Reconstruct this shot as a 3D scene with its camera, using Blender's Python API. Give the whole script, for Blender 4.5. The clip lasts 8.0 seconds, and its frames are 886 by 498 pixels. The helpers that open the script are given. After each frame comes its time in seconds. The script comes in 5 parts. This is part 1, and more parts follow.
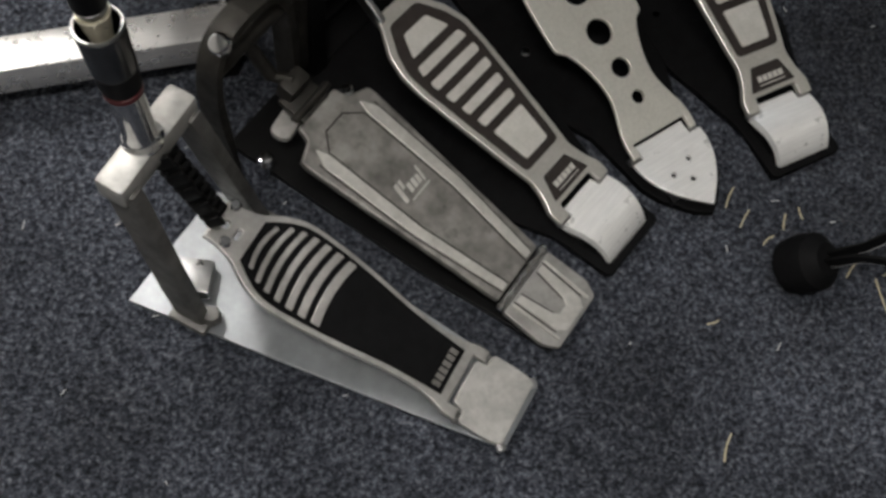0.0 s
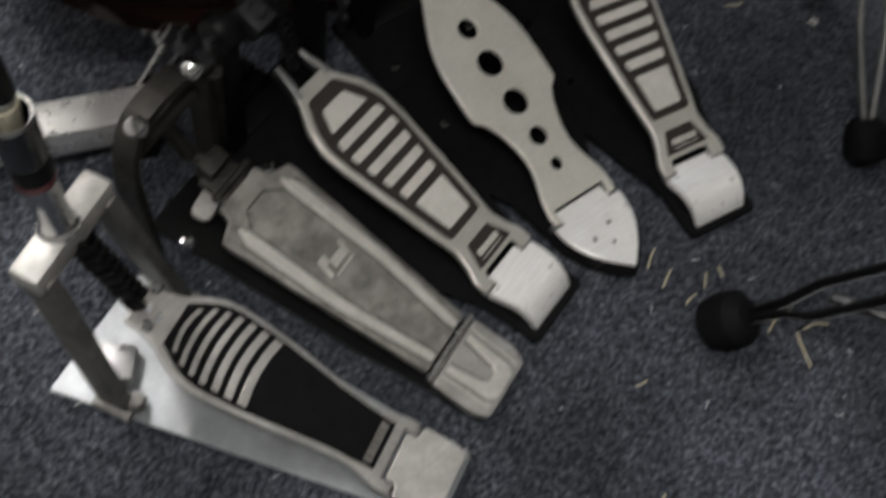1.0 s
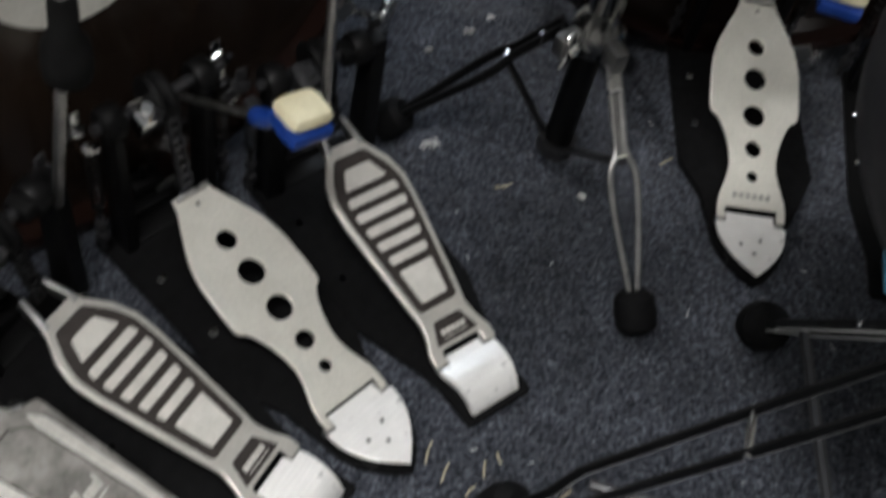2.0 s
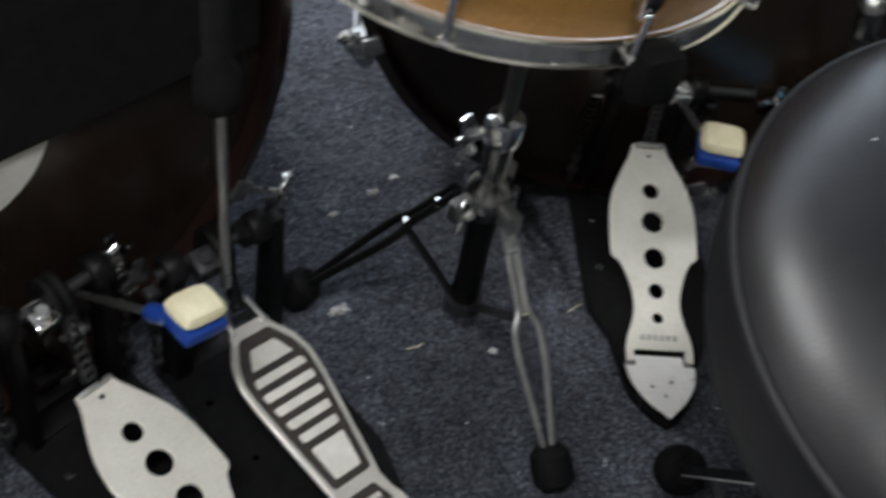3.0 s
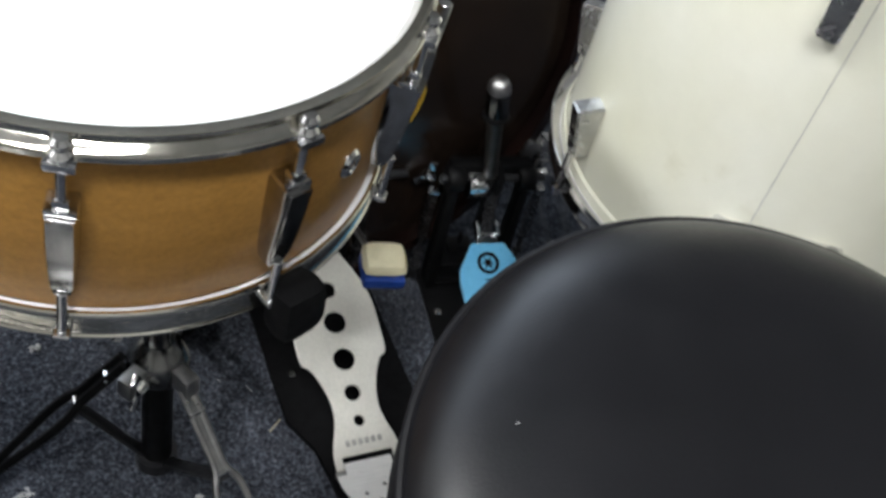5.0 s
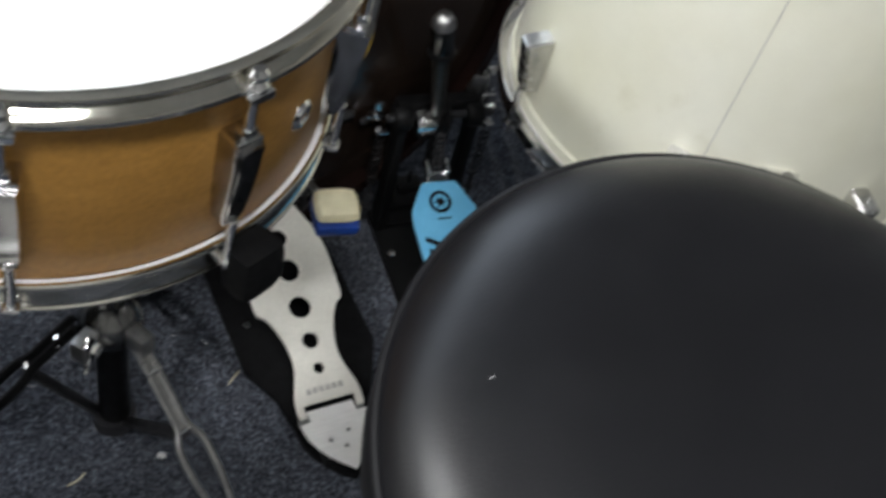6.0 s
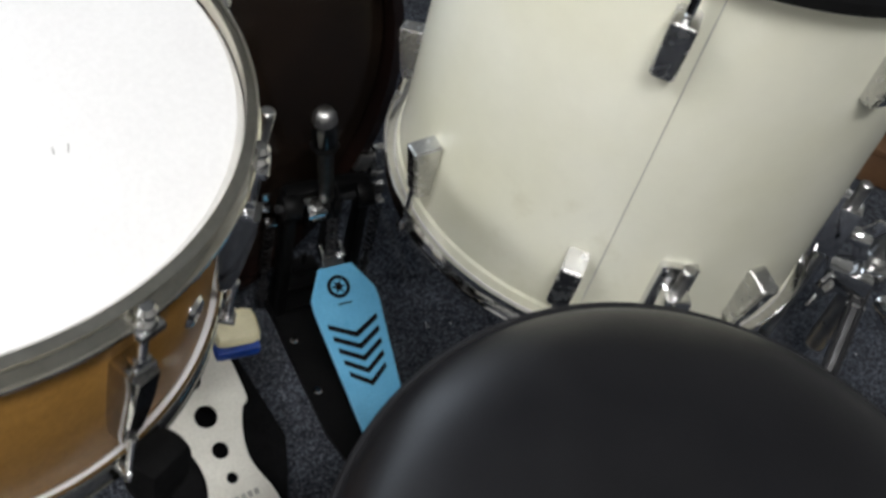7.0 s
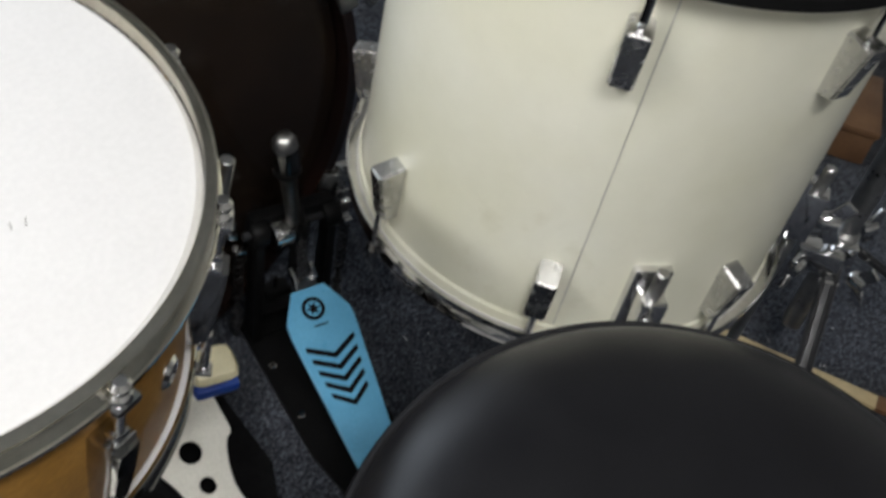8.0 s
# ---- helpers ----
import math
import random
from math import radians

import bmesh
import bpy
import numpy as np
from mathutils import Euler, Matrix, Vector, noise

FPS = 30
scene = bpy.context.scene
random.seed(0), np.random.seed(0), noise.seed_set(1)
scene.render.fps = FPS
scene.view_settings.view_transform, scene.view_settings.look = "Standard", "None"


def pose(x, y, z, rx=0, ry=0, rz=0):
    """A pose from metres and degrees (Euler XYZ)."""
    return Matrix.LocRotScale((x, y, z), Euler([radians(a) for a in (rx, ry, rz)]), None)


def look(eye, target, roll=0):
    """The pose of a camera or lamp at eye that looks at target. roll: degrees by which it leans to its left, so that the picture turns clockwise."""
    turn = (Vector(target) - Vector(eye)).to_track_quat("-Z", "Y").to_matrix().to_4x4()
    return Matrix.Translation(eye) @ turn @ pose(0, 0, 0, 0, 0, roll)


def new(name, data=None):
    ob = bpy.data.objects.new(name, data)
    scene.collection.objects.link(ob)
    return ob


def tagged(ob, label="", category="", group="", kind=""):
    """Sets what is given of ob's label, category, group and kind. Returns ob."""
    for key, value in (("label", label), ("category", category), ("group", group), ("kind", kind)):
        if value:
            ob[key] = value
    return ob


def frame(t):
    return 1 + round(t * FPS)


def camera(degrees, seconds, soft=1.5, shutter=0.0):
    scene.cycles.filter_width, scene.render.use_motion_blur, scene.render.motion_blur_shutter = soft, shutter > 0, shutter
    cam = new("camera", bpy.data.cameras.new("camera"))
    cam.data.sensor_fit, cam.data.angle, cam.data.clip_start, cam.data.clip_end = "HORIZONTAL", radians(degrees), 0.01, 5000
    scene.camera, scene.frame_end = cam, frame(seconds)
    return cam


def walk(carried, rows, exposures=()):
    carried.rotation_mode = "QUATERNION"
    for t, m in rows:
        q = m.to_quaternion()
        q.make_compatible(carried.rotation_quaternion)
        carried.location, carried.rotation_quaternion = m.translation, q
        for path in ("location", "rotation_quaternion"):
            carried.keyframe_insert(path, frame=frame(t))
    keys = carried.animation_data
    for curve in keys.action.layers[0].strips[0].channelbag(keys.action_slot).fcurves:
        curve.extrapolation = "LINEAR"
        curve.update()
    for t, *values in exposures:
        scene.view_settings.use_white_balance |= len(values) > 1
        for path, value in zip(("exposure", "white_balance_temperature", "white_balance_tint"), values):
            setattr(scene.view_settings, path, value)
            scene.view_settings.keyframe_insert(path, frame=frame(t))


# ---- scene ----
cam = camera(43.7, 8.0, soft=3.1, shutter=0.6)
PATH = [
    (0, (-0.0260, 0.0313, 0.7647), (0.1504, 0.8557, -1.0490), 12.75),
    (0.5, (-0.0261, 0.0312, 0.7646), (0.1488, 0.8631, -1.0458), 12.15),
    (1, (-0.0192, 0.0357, 0.7683), (0.2726, 0.9599, -0.9812), 15.18),
    (1.5, (0.0568, 0.0459, 0.7935), (0.4087, 1.0975, -0.8709), 15.51),
    (1.6, (0.0678, 0.0506, 0.7967), (0.4555, 1.1024, -0.8596), 16.10),
    (2.8, (0.1202, 0.0892, 0.8429), (0.6556, 1.3464, -0.6175), 11.50),
    (3, (0.1312, 0.0916, 0.8506), (0.7072, 1.3377, -0.6039), 11.76),
    (3.5, (0.1519, 0.1076, 0.8818), (0.8342, 1.2338, -0.4177), 11.46),
    (4, (0.1803, 0.1310, 0.9007), (0.9925, 1.3129, -0.4934), 14.04),
    (4.5, (0.1931, 0.1712, 0.9297), (1.1916, 1.2305, -0.4417), 16.37),
    (4.6, (0.1947, 0.1777, 0.9366), (1.2134, 1.2208, -0.4324), 16.51),
    (5.8, (0.1972, 0.2134, 0.9252), (1.2368, 1.0698, -0.5532), 15.52),
    (6, (0.2000, 0.2142, 0.9280), (1.2701, 1.0520, -0.5393), 16.58),
    (6.5, (0.2219, 0.2371, 0.9391), (1.3767, 1.0066, -0.5011), 16.76),
    (7, (0.2425, 0.2794, 0.9697), (1.4459, 0.9848, -0.4635), 16.08),
    (7.5, (0.2488, 0.2972, 0.9743), (1.4383, 0.9580, -0.4914), 14.35),
    (8, (0.2558, 0.2929, 0.9797), (1.4846, 0.9506, -0.4547), 12.82),
]
walk(cam, [(t, look(eye, target, roll)) for t, eye, target, roll in PATH],
     [(0, -0.62, 6500, 11), (1, -0.56, 6450, 11), (1.5, -0.29, 6350, 11), (3, 0.2, 6150, 10), (4, 0.18, 6050, 10), (6, 0.04, 6120, 10), (8, -0.28, 6300, 10)])

# ---- world and lights ----
world = bpy.data.worlds.new("world")
scene.world = world
world.use_nodes = True
world.node_tree.nodes["Background"].inputs[0].default_value = (0.5, 0.55, 0.65, 1)
world.node_tree.nodes["Background"].inputs[1].default_value = 0.05
scene.view_settings.exposure = 0.0


def area_lamp(name, m, sx, sy, watts, colour):
    la = bpy.data.lights.new(name, "AREA")
    la.shape, la.size, la.size_y, la.energy, la.color = "RECTANGLE", sx, sy, watts, colour
    ob = new(name, la)
    ob.matrix_world = m
    return ob


CEIL = 2.55
# unseen lamps, added and placed to suit the seat highlight and floor shadows
LAMPS = [(-0.3, -0.35, 0, 52.0), (-1.05, 1.55, 90, 74.0)]
for lx, ly, turn, lw in LAMPS:
    area_lamp("added_tube_fill", pose(lx, ly, CEIL - 0.085, 0, 0, turn), 1.15, 0.17, lw, (1.0, 0.97, 0.92))
# added cool fill from the north, set in an invented window opening
area_lamp("added_side_fill", look((0.7, 2.53, 1.55), (0.6, 0.8, 0.0)), 2.3, 1.1, 33.0, (0.84, 0.92, 1.0))
# added weak fill from the west, set in an invented window opening
area_lamp("added_side_fill", look((-2.13, 1.0, 1.65), (0.5, 0.5, 0.4)), 1.1, 1.1, 9.0, (1.0, 0.97, 0.92))


# ---- materials ----
def nodes_of(name):
    m = bpy.data.materials.new(name)
    m.use_nodes = True
    nt = m.node_tree
    return m, nt, nt.nodes["Principled BSDF"]


def link(nt, a, b):
    nt.links.new(a, b)


def coords(nt, scale=(1, 1, 1)):
    tc = nt.nodes.new("ShaderNodeTexCoord")
    mp = nt.nodes.new("ShaderNodeMapping")
    mp.inputs["Scale"].default_value = scale
    link(nt, tc.outputs["Object"], mp.inputs["Vector"])
    return mp.outputs["Vector"]


def noise_tex(nt, vec, scale, detail=3.0, rough=0.6):
    n = nt.nodes.new("ShaderNodeTexNoise")
    n.inputs["Scale"].default_value, n.inputs["Detail"].default_value, n.inputs["Roughness"].default_value = scale, detail, rough
    link(nt, vec, n.inputs["Vector"])
    return n.outputs["Fac"]


def ramp(nt, fac, stops):
    r = nt.nodes.new("ShaderNodeValToRGB")
    e = r.color_ramp.elements
    while len(e) < len(stops):
        e.new(0.5)
    for el, (p, c) in zip(e, stops):
        el.position, el.color = p, (*c, 1) if len(c) == 3 else c
    link(nt, fac, r.inputs["Fac"])
    return r.outputs["Color"]


def mixc(nt, fac, a, b, mode="MIX"):
    m = nt.nodes.new("ShaderNodeMix")
    m.data_type, m.blend_type = "RGBA", mode
    for sock, v in ((m.inputs[0], fac), (m.inputs[6], a), (m.inputs[7], b)):
        if hasattr(v, "links"):
            link(nt, v, sock)
        elif isinstance(v, (int, float)):
            sock.default_value = v
        else:
            sock.default_value = (*v, 1)
    return m.outputs[2]


def grey(v):
    return (v, v, v)


def bump(nt, bs, height, strength, dist):
    b = nt.nodes.new("ShaderNodeBump")
    b.inputs["Strength"].default_value, b.inputs["Distance"].default_value = strength, dist
    link(nt, height, b.inputs["Height"])
    link(nt, b.outputs["Normal"], bs.inputs["Normal"])


def surface(name, dark, light, rough=(0.3, 0.5), metal=0.0, big=12.0, fine=180.0, stretch=(1, 1, 1), bump_s=0.1, bump_d=0.0005, coat=0.0, spec=0.5, mixfine=0.35, dirt=None, dirt_at=(0.6, 0.75), dirt_scale=25.0):
    """Two scales of variation: a broad one between dark and light, a fine grain, and optional stains."""
    m, nt, bs = nodes_of(name)
    v = coords(nt, stretch)
    v0 = coords(nt)
    nb, nf = noise_tex(nt, v0, big), noise_tex(nt, v, fine, 2.0)
    c = ramp(nt, nb, [(0.3, dark), (0.7, light)])
    g = ramp(nt, nf, [(0.3, grey(0.72)), (0.7, grey(1.12))])
    c = mixc(nt, mixfine, c, mixc(nt, 1.0, c, g, "MULTIPLY"))
    if dirt:
        nd = noise_tex(nt, v0, dirt_scale, 5.0, 0.65)
        c = mixc(nt, ramp(nt, nd, [(dirt_at[0], grey(0.0)), (dirt_at[1], grey(1.0))]), c, dirt)
    link(nt, c, bs.inputs["Base Color"])
    r = ramp(nt, noise_tex(nt, v0, big * 3.1, 4.0), [(0.3, grey(rough[0])), (0.7, grey(rough[1]))])
    link(nt, r, bs.inputs["Roughness"])
    bs.inputs["Metallic"].default_value = metal
    bs.inputs["Specular IOR Level"].default_value = spec
    bs.inputs["Coat Weight"].default_value = coat
    bs.inputs["Coat Roughness"].default_value = 0.08
    if bump_s:
        bump(nt, bs, nf, bump_s, bump_d)
    return m


def carpet_material():
    m, nt, bs = nodes_of("carpet")
    v = coords(nt)
    fine = noise_tex(nt, v, 275.0, 3.0, 0.66)
    c = ramp(nt, fine, [(0.34, (0.005, 0.0056, 0.008)), (0.47, (0.026, 0.0295, 0.0385)), (0.59, (0.068, 0.0745, 0.091)), (0.76, (0.19, 0.198, 0.215))])
    blotch = ramp(nt, noise_tex(nt, v, 6.0, 5.0, 0.65), [(0.32, grey(0.52)), (0.68, grey(1.42))])
    c = mixc(nt, 1.0, c, blotch, "MULTIPLY")
    dust = ramp(nt, noise_tex(nt, v, 60.0, 4.0, 0.7), [(0.62, grey(0.0)), (0.8, grey(0.35))])
    c = mixc(nt, dust, c, (0.09, 0.09, 0.095))
    link(nt, c, bs.inputs["Base Color"])
    bs.inputs["Roughness"].default_value = 0.95
    bs.inputs["Specular IOR Level"].default_value = 0.12
    bs.inputs["Sheen Weight"].default_value = 0.15
    bump(nt, bs, fine, 0.85, 0.002)
    return m


CARPET = carpet_material()
# paint of the unseen walls, pale so that chrome reflects more light
WALL = surface("wall_paint", (0.44, 0.43, 0.4), (0.52, 0.51, 0.48), (0.7, 0.85), big=2.0, fine=90.0, bump_s=0.1)
CEILING = surface("ceiling_paint", (0.6, 0.6, 0.58), (0.68, 0.68, 0.66), (0.8, 0.9), big=3.0, fine=60.0)
CHROME = surface("chrome", (0.62, 0.62, 0.63), (0.78, 0.78, 0.78), (0.06, 0.16), 1.0, big=40, bump_s=0.02, dirt=(0.3, 0.27, 0.22), dirt_at=(0.66, 0.85))
SATIN_CHROME = surface("satin_chrome", (0.6, 0.6, 0.6), (0.74, 0.74, 0.73), (0.2, 0.3), 1.0, big=40, bump_s=0.02)
# dark metal; on the snare stand it stands in for chrome's dim reflections
SMOKED = surface("darkened_chrome", (0.13, 0.13, 0.13), (0.22, 0.22, 0.215), (0.14, 0.24), 1.0, big=30, bump_s=0.03)
STEEL = surface("dull_steel", (0.3, 0.3, 0.3), (0.48, 0.48, 0.47), (0.25, 0.45), 1.0, big=30, bump_s=0.05)
BRUSHED = surface("brushed_aluminium", (0.84, 0.83, 0.81), (0.95, 0.94, 0.92), (0.24, 0.34), 0.75, big=25, fine=420, stretch=(0.08, 1.6, 1), bump_s=0.0, bump_d=0.0002)
# near-white, mostly diffuse base stands in for the steel's bright reflections
HEEL_STEEL = surface("whitened_steel", (0.88, 0.875, 0.86), (0.97, 0.965, 0.95), (0.26, 0.36), 0.3, big=25, fine=420, stretch=(0.08, 1.6, 1), bump_s=0.0, bump_d=0.0002)
BOARD = surface("satin_aluminium_board", (0.62, 0.605, 0.55), (0.7, 0.685, 0.625), (0.34, 0.48), 0.4, big=30, fine=350, bump_s=0.06, bump_d=0.0002)
# grey cast metal, base lowered further for the shade behind the footboards
POST = surface("dull_cast_post", (0.09, 0.088, 0.082), (0.2, 0.195, 0.185), (0.38, 0.6), 0.5, big=30, fine=220, bump_s=0.12)
CAST = surface("worn_cast_aluminium", (0.12, 0.115, 0.106), (0.36, 0.348, 0.325), (0.38, 0.6), 0.5, big=32, fine=220, bump_s=0.15, dirt=(0.07, 0.064, 0.058), dirt_at=(0.55, 0.8), dirt_scale=60)
# dark cast metal, with the shade round the arch put into its base
DARK_CAST = surface("dark_shaded_cast", (0.02, 0.019, 0.017), (0.06, 0.056, 0.049), (0.4, 0.6), 0.6, big=40, fine=220, bump_s=0.15)
HOOP = surface("yellowed_chrome", (0.7, 0.67, 0.58), (0.84, 0.82, 0.75), (0.07, 0.14), 1.0, big=30, fine=200, bump_s=0.03, dirt=(0.34, 0.3, 0.22), dirt_at=(0.62, 0.85), dirt_scale=30)
LUG = surface("smoky_nickel", (0.34, 0.335, 0.33), (0.46, 0.455, 0.45), (0.08, 0.15), 1.0, big=40, bump_s=0.02)
CAST_LIGHT = surface("bare_cast_aluminium", (0.36, 0.355, 0.335), (0.6, 0.59, 0.565), (0.36, 0.55), 0.5, big=40, fine=260, bump_s=0.12, dirt=(0.16, 0.15, 0.13), dirt_at=(0.56, 0.82))
CAST_MID = surface("tarnished_cast_aluminium", (0.28, 0.275, 0.26), (0.45, 0.44, 0.42), (0.36, 0.55), 0.5, big=40, fine=260, bump_s=0.12, dirt=(0.16, 0.15, 0.13), dirt_at=(0.62, 0.85))
ZINC = surface("galvanised_plate", (0.2, 0.21, 0.22), (0.42, 0.44, 0.455), (0.3, 0.44), 0.6, big=9, fine=120, bump_s=0.0)
EDGE = surface("dark_inlay", (0.014, 0.009, 0.007), (0.026, 0.019, 0.016), (0.5, 0.7), big=40)
RUBBER = surface("black_rubber", (0.0022, 0.0022, 0.0025), (0.0045, 0.0045, 0.005), (0.65, 0.85), spec=0.12, big=30, fine=500, bump_s=0.2)
BLACK = surface("black_enamel", (0.003, 0.003, 0.0032), (0.006, 0.006, 0.0063), (0.4, 0.55), spec=0.15, big=20, bump_s=0.05)
GREY_BLACK = surface("dark_steel_plate", (0.02, 0.02, 0.022), (0.04, 0.04, 0.043), (0.3, 0.5), 0.4, big=25)
FRAME = surface("satin_steel_frame", (0.5, 0.49, 0.455), (0.62, 0.605, 0.565), (0.32, 0.46), 0.55, big=35, fine=350, bump_s=0.06, bump_d=0.0002, dirt=(0.2, 0.19, 0.17), dirt_at=(0.64, 0.85), dirt_scale=40)
BAR = surface("pale_grip_strip", (0.58, 0.57, 0.53), (0.7, 0.68, 0.64), (0.5, 0.7), 0.3, big=50, fine=500, bump_s=0.2)
SEAM_VINYL = surface("matte_black_vinyl", (0.004, 0.004, 0.005), (0.007, 0.007, 0.0085), (0.5, 0.62), spec=0.25, big=9, fine=650, bump_s=0.3, bump_d=0.0004)
VINYL = surface("black_vinyl", (0.0045, 0.0045, 0.0055), (0.0075, 0.0075, 0.009), (0.32, 0.42), spec=0.34, big=9, fine=650, bump_s=0.3, bump_d=0.0004)
SKIN = surface("coated_white_head", (0.65, 0.635, 0.63), (0.7, 0.69, 0.685), (0.5, 0.65), big=6, fine=300, bump_s=0.06, mixfine=0.15, dirt=(0.36, 0.335, 0.33), dirt_at=(0.66, 0.86), dirt_scale=14)
PEARL = surface("aged_white_wrap", (0.74, 0.725, 0.57), (0.82, 0.81, 0.7), (0.3, 0.42), big=6, fine=70, bump_s=0.0, mixfine=0.06, coat=0.45, dirt=(0.55, 0.52, 0.36), dirt_at=(0.62, 0.9), dirt_scale=9)
MAHOGANY = surface("dark_mahogany_lacquer", (0.008, 0.0045, 0.004), (0.018, 0.0085, 0.0065), (0.12, 0.2), big=8, fine=60, stretch=(1, 1, 8), bump_s=0.0, coat=0.4)
DARKHEAD = surface("dark_drum_head", (0.01, 0.007, 0.0055), (0.024, 0.015, 0.01), (0.16, 0.26), big=7, fine=200, bump_s=0.02)
BLUE = surface("blue_grip_coating", (0.115, 0.37, 0.6), (0.15, 0.44, 0.67), (0.26, 0.38), big=30, fine=400, bump_s=0.08)
BLUE_PLASTIC = surface("blue_plastic", (0.008, 0.035, 0.2), (0.012, 0.05, 0.28), (0.25, 0.4), big=40)
FELT = surface("cream_felt", (0.62, 0.57, 0.38), (0.75, 0.7, 0.5), (0.85, 0.95), big=60, fine=700, bump_s=0.4, bump_d=0.001)
BLACK_FELT = surface("black_felt", (0.004, 0.004, 0.004), (0.008, 0.008, 0.008), (0.85, 0.95), spec=0.15, big=60, fine=700, bump_s=0.4, bump_d=0.001)
RAIL = surface("rubbed_bright_aluminium", (0.5, 0.49, 0.46), (0.66, 0.645, 0.61), (0.36, 0.5), 0.5, big=60, fine=260, bump_s=0.08, dirt=(0.25, 0.24, 0.22), dirt_at=(0.66, 0.85), dirt_scale=70)
RED = surface("red_ring_plastic", (0.055, 0.005, 0.007), (0.09, 0.007, 0.01), (0.3, 0.4), big=60)
PALE_BRASS = surface("pale_brass", (0.62, 0.57, 0.42), (0.8, 0.75, 0.6), (0.25, 0.4), 0.5, big=60)
YELLOW = surface("yellow_ribbon", (0.6, 0.38, 0.02), (0.7, 0.46, 0.04), (0.5, 0.7), big=50)
STRAW = surface("dry_straw", (0.42, 0.36, 0.22), (0.6, 0.54, 0.38), (0.7, 0.9), big=80)
LINT = surface("pale_lint", (0.45, 0.45, 0.45), (0.65, 0.65, 0.63), (0.8, 0.95), big=80)
STICK = surface("hickory", (0.4, 0.31, 0.17), (0.52, 0.42, 0.25), (0.35, 0.5), big=20, fine=150, stretch=(1, 1, 0.05))
BROWN = surface("brown_wood", (0.1, 0.05, 0.024), (0.16, 0.085, 0.04), (0.4, 0.55), big=20, fine=120, stretch=(0.1, 1, 1))
PAPER = surface("off_white_sticker", (0.5, 0.49, 0.44), (0.58, 0.57, 0.52), (0.4, 0.5), big=20)


def maple_material():
    m, nt, bs = nodes_of("amber_maple_lacquer")
    v = coords(nt, (1, 1, 5))
    v0 = coords(nt)
    grain = noise_tex(nt, v, 26.0, 5.0, 0.65)
    c = ramp(nt, grain, [(0.3, (0.285, 0.145, 0.029)), (0.55, (0.33, 0.17, 0.036)), (0.75, (0.375, 0.197, 0.045))])
    c = mixc(nt, 0.5, c, mixc(nt, 1.0, c, ramp(nt, noise_tex(nt, v0, 300.0, 2.0), [(0.3, grey(0.7)), (0.7, grey(1.15))]), "MULTIPLY"))
    link(nt, c, bs.inputs["Base Color"])
    bs.inputs["Roughness"].default_value = 0.5
    bs.inputs["Specular IOR Level"].default_value = 0.35
    bs.inputs["Coat Weight"].default_value = 0.08
    bs.inputs["Coat Roughness"].default_value = 0.15
    return m


MAPLE = maple_material()


def glow_material():
    m, nt, bs = nodes_of("tube_glow")
    bs.inputs["Emission Color"].default_value = (1, 0.97, 0.92, 1)
    bs.inputs["Emission Strength"].default_value = 4.0
    return m


GLOW = glow_material()


# ---- mesh helpers ----
def finish(bm, angle=38):
    me = bpy.data.meshes.new("mesh")
    bmesh.ops.recalc_face_normals(bm, faces=bm.faces)
    bm.to_mesh(me)
    bm.free()
    for p in me.polygons:
        p.use_smooth = True
    me.set_sharp_from_angle(angle=radians(angle))
    return me


def thing(name, m, label, category, group="", kind=""):
    ob = new(name)
    ob.empty_display_size = 0.02
    ob.matrix_world = m
    return tagged(ob, label, category, group, kind)


def part(name, bm, material, parent, label="", m=None):
    me = bm if isinstance(bm, bpy.types.Mesh) else finish(bm)
    if not me.materials:
        me.materials.append(material)
    ob = new(name, me)
    if parent is not None:
        ob.parent = parent
    if m is not None:
        ob.matrix_local = m
    return tagged(ob, label) if label else ob


def box(bm, sx, sy, sz, m=Matrix(), bevel=0.0, taper=1.0):
    """A box centred in x and y, standing on z = 0 of m."""
    r = bmesh.ops.create_cube(bm, size=1.0)
    vs = r["verts"]
    for v in vs:
        k = taper if v.co.z > 0 else 1.0
        v.co = Vector((v.co.x * sx * k, v.co.y * sy * k, (v.co.z + 0.5) * sz))
    if bevel:
        es = list({e for v in vs for e in v.link_edges})
        out = bmesh.ops.bevel(bm, geom=es, offset=bevel, segments=2, affect="EDGES", profile=0.6)
        vs = list({v for f in out["faces"] for v in f.verts} | {v for v in vs if v.is_valid})
    for v in vs:
        v.co = m @ v.co
    return bm


def lathe(bm, profile, m=Matrix(), segs=24, closed=False):
    """Turns (radius, height) pairs about z of m."""
    rings = []
    for r, z in profile:
        if r <= 1e-6:
            rings.append([bm.verts.new(m @ Vector((0, 0, z)))])
        else:
            rings.append([bm.verts.new(m @ Vector((r * math.cos(a), r * math.sin(a), z))) for a in (2 * math.pi * i / segs for i in range(segs))])
    pairs = list(zip(rings, rings[1:])) + ([(rings[-1], rings[0])] if closed else [])
    for a, b in pairs:
        for i in range(segs):
            j = (i + 1) % segs
            if len(a) == 1 and len(b) == 1:
                continue
            if len(a) == 1:
                bm.faces.new((a[0], b[i], b[j]))
            elif len(b) == 1:
                bm.faces.new((a[i], b[0], a[j]))
            else:
                bm.faces.new((a[i], b[i], b[j], a[j]))
    return bm


def along(p0, p1):
    """A pose at p0 whose z points to p1."""
    d = Vector(p1) - Vector(p0)
    return Matrix.Translation(p0) @ d.to_track_quat("Z", "Y").to_matrix().to_4x4()


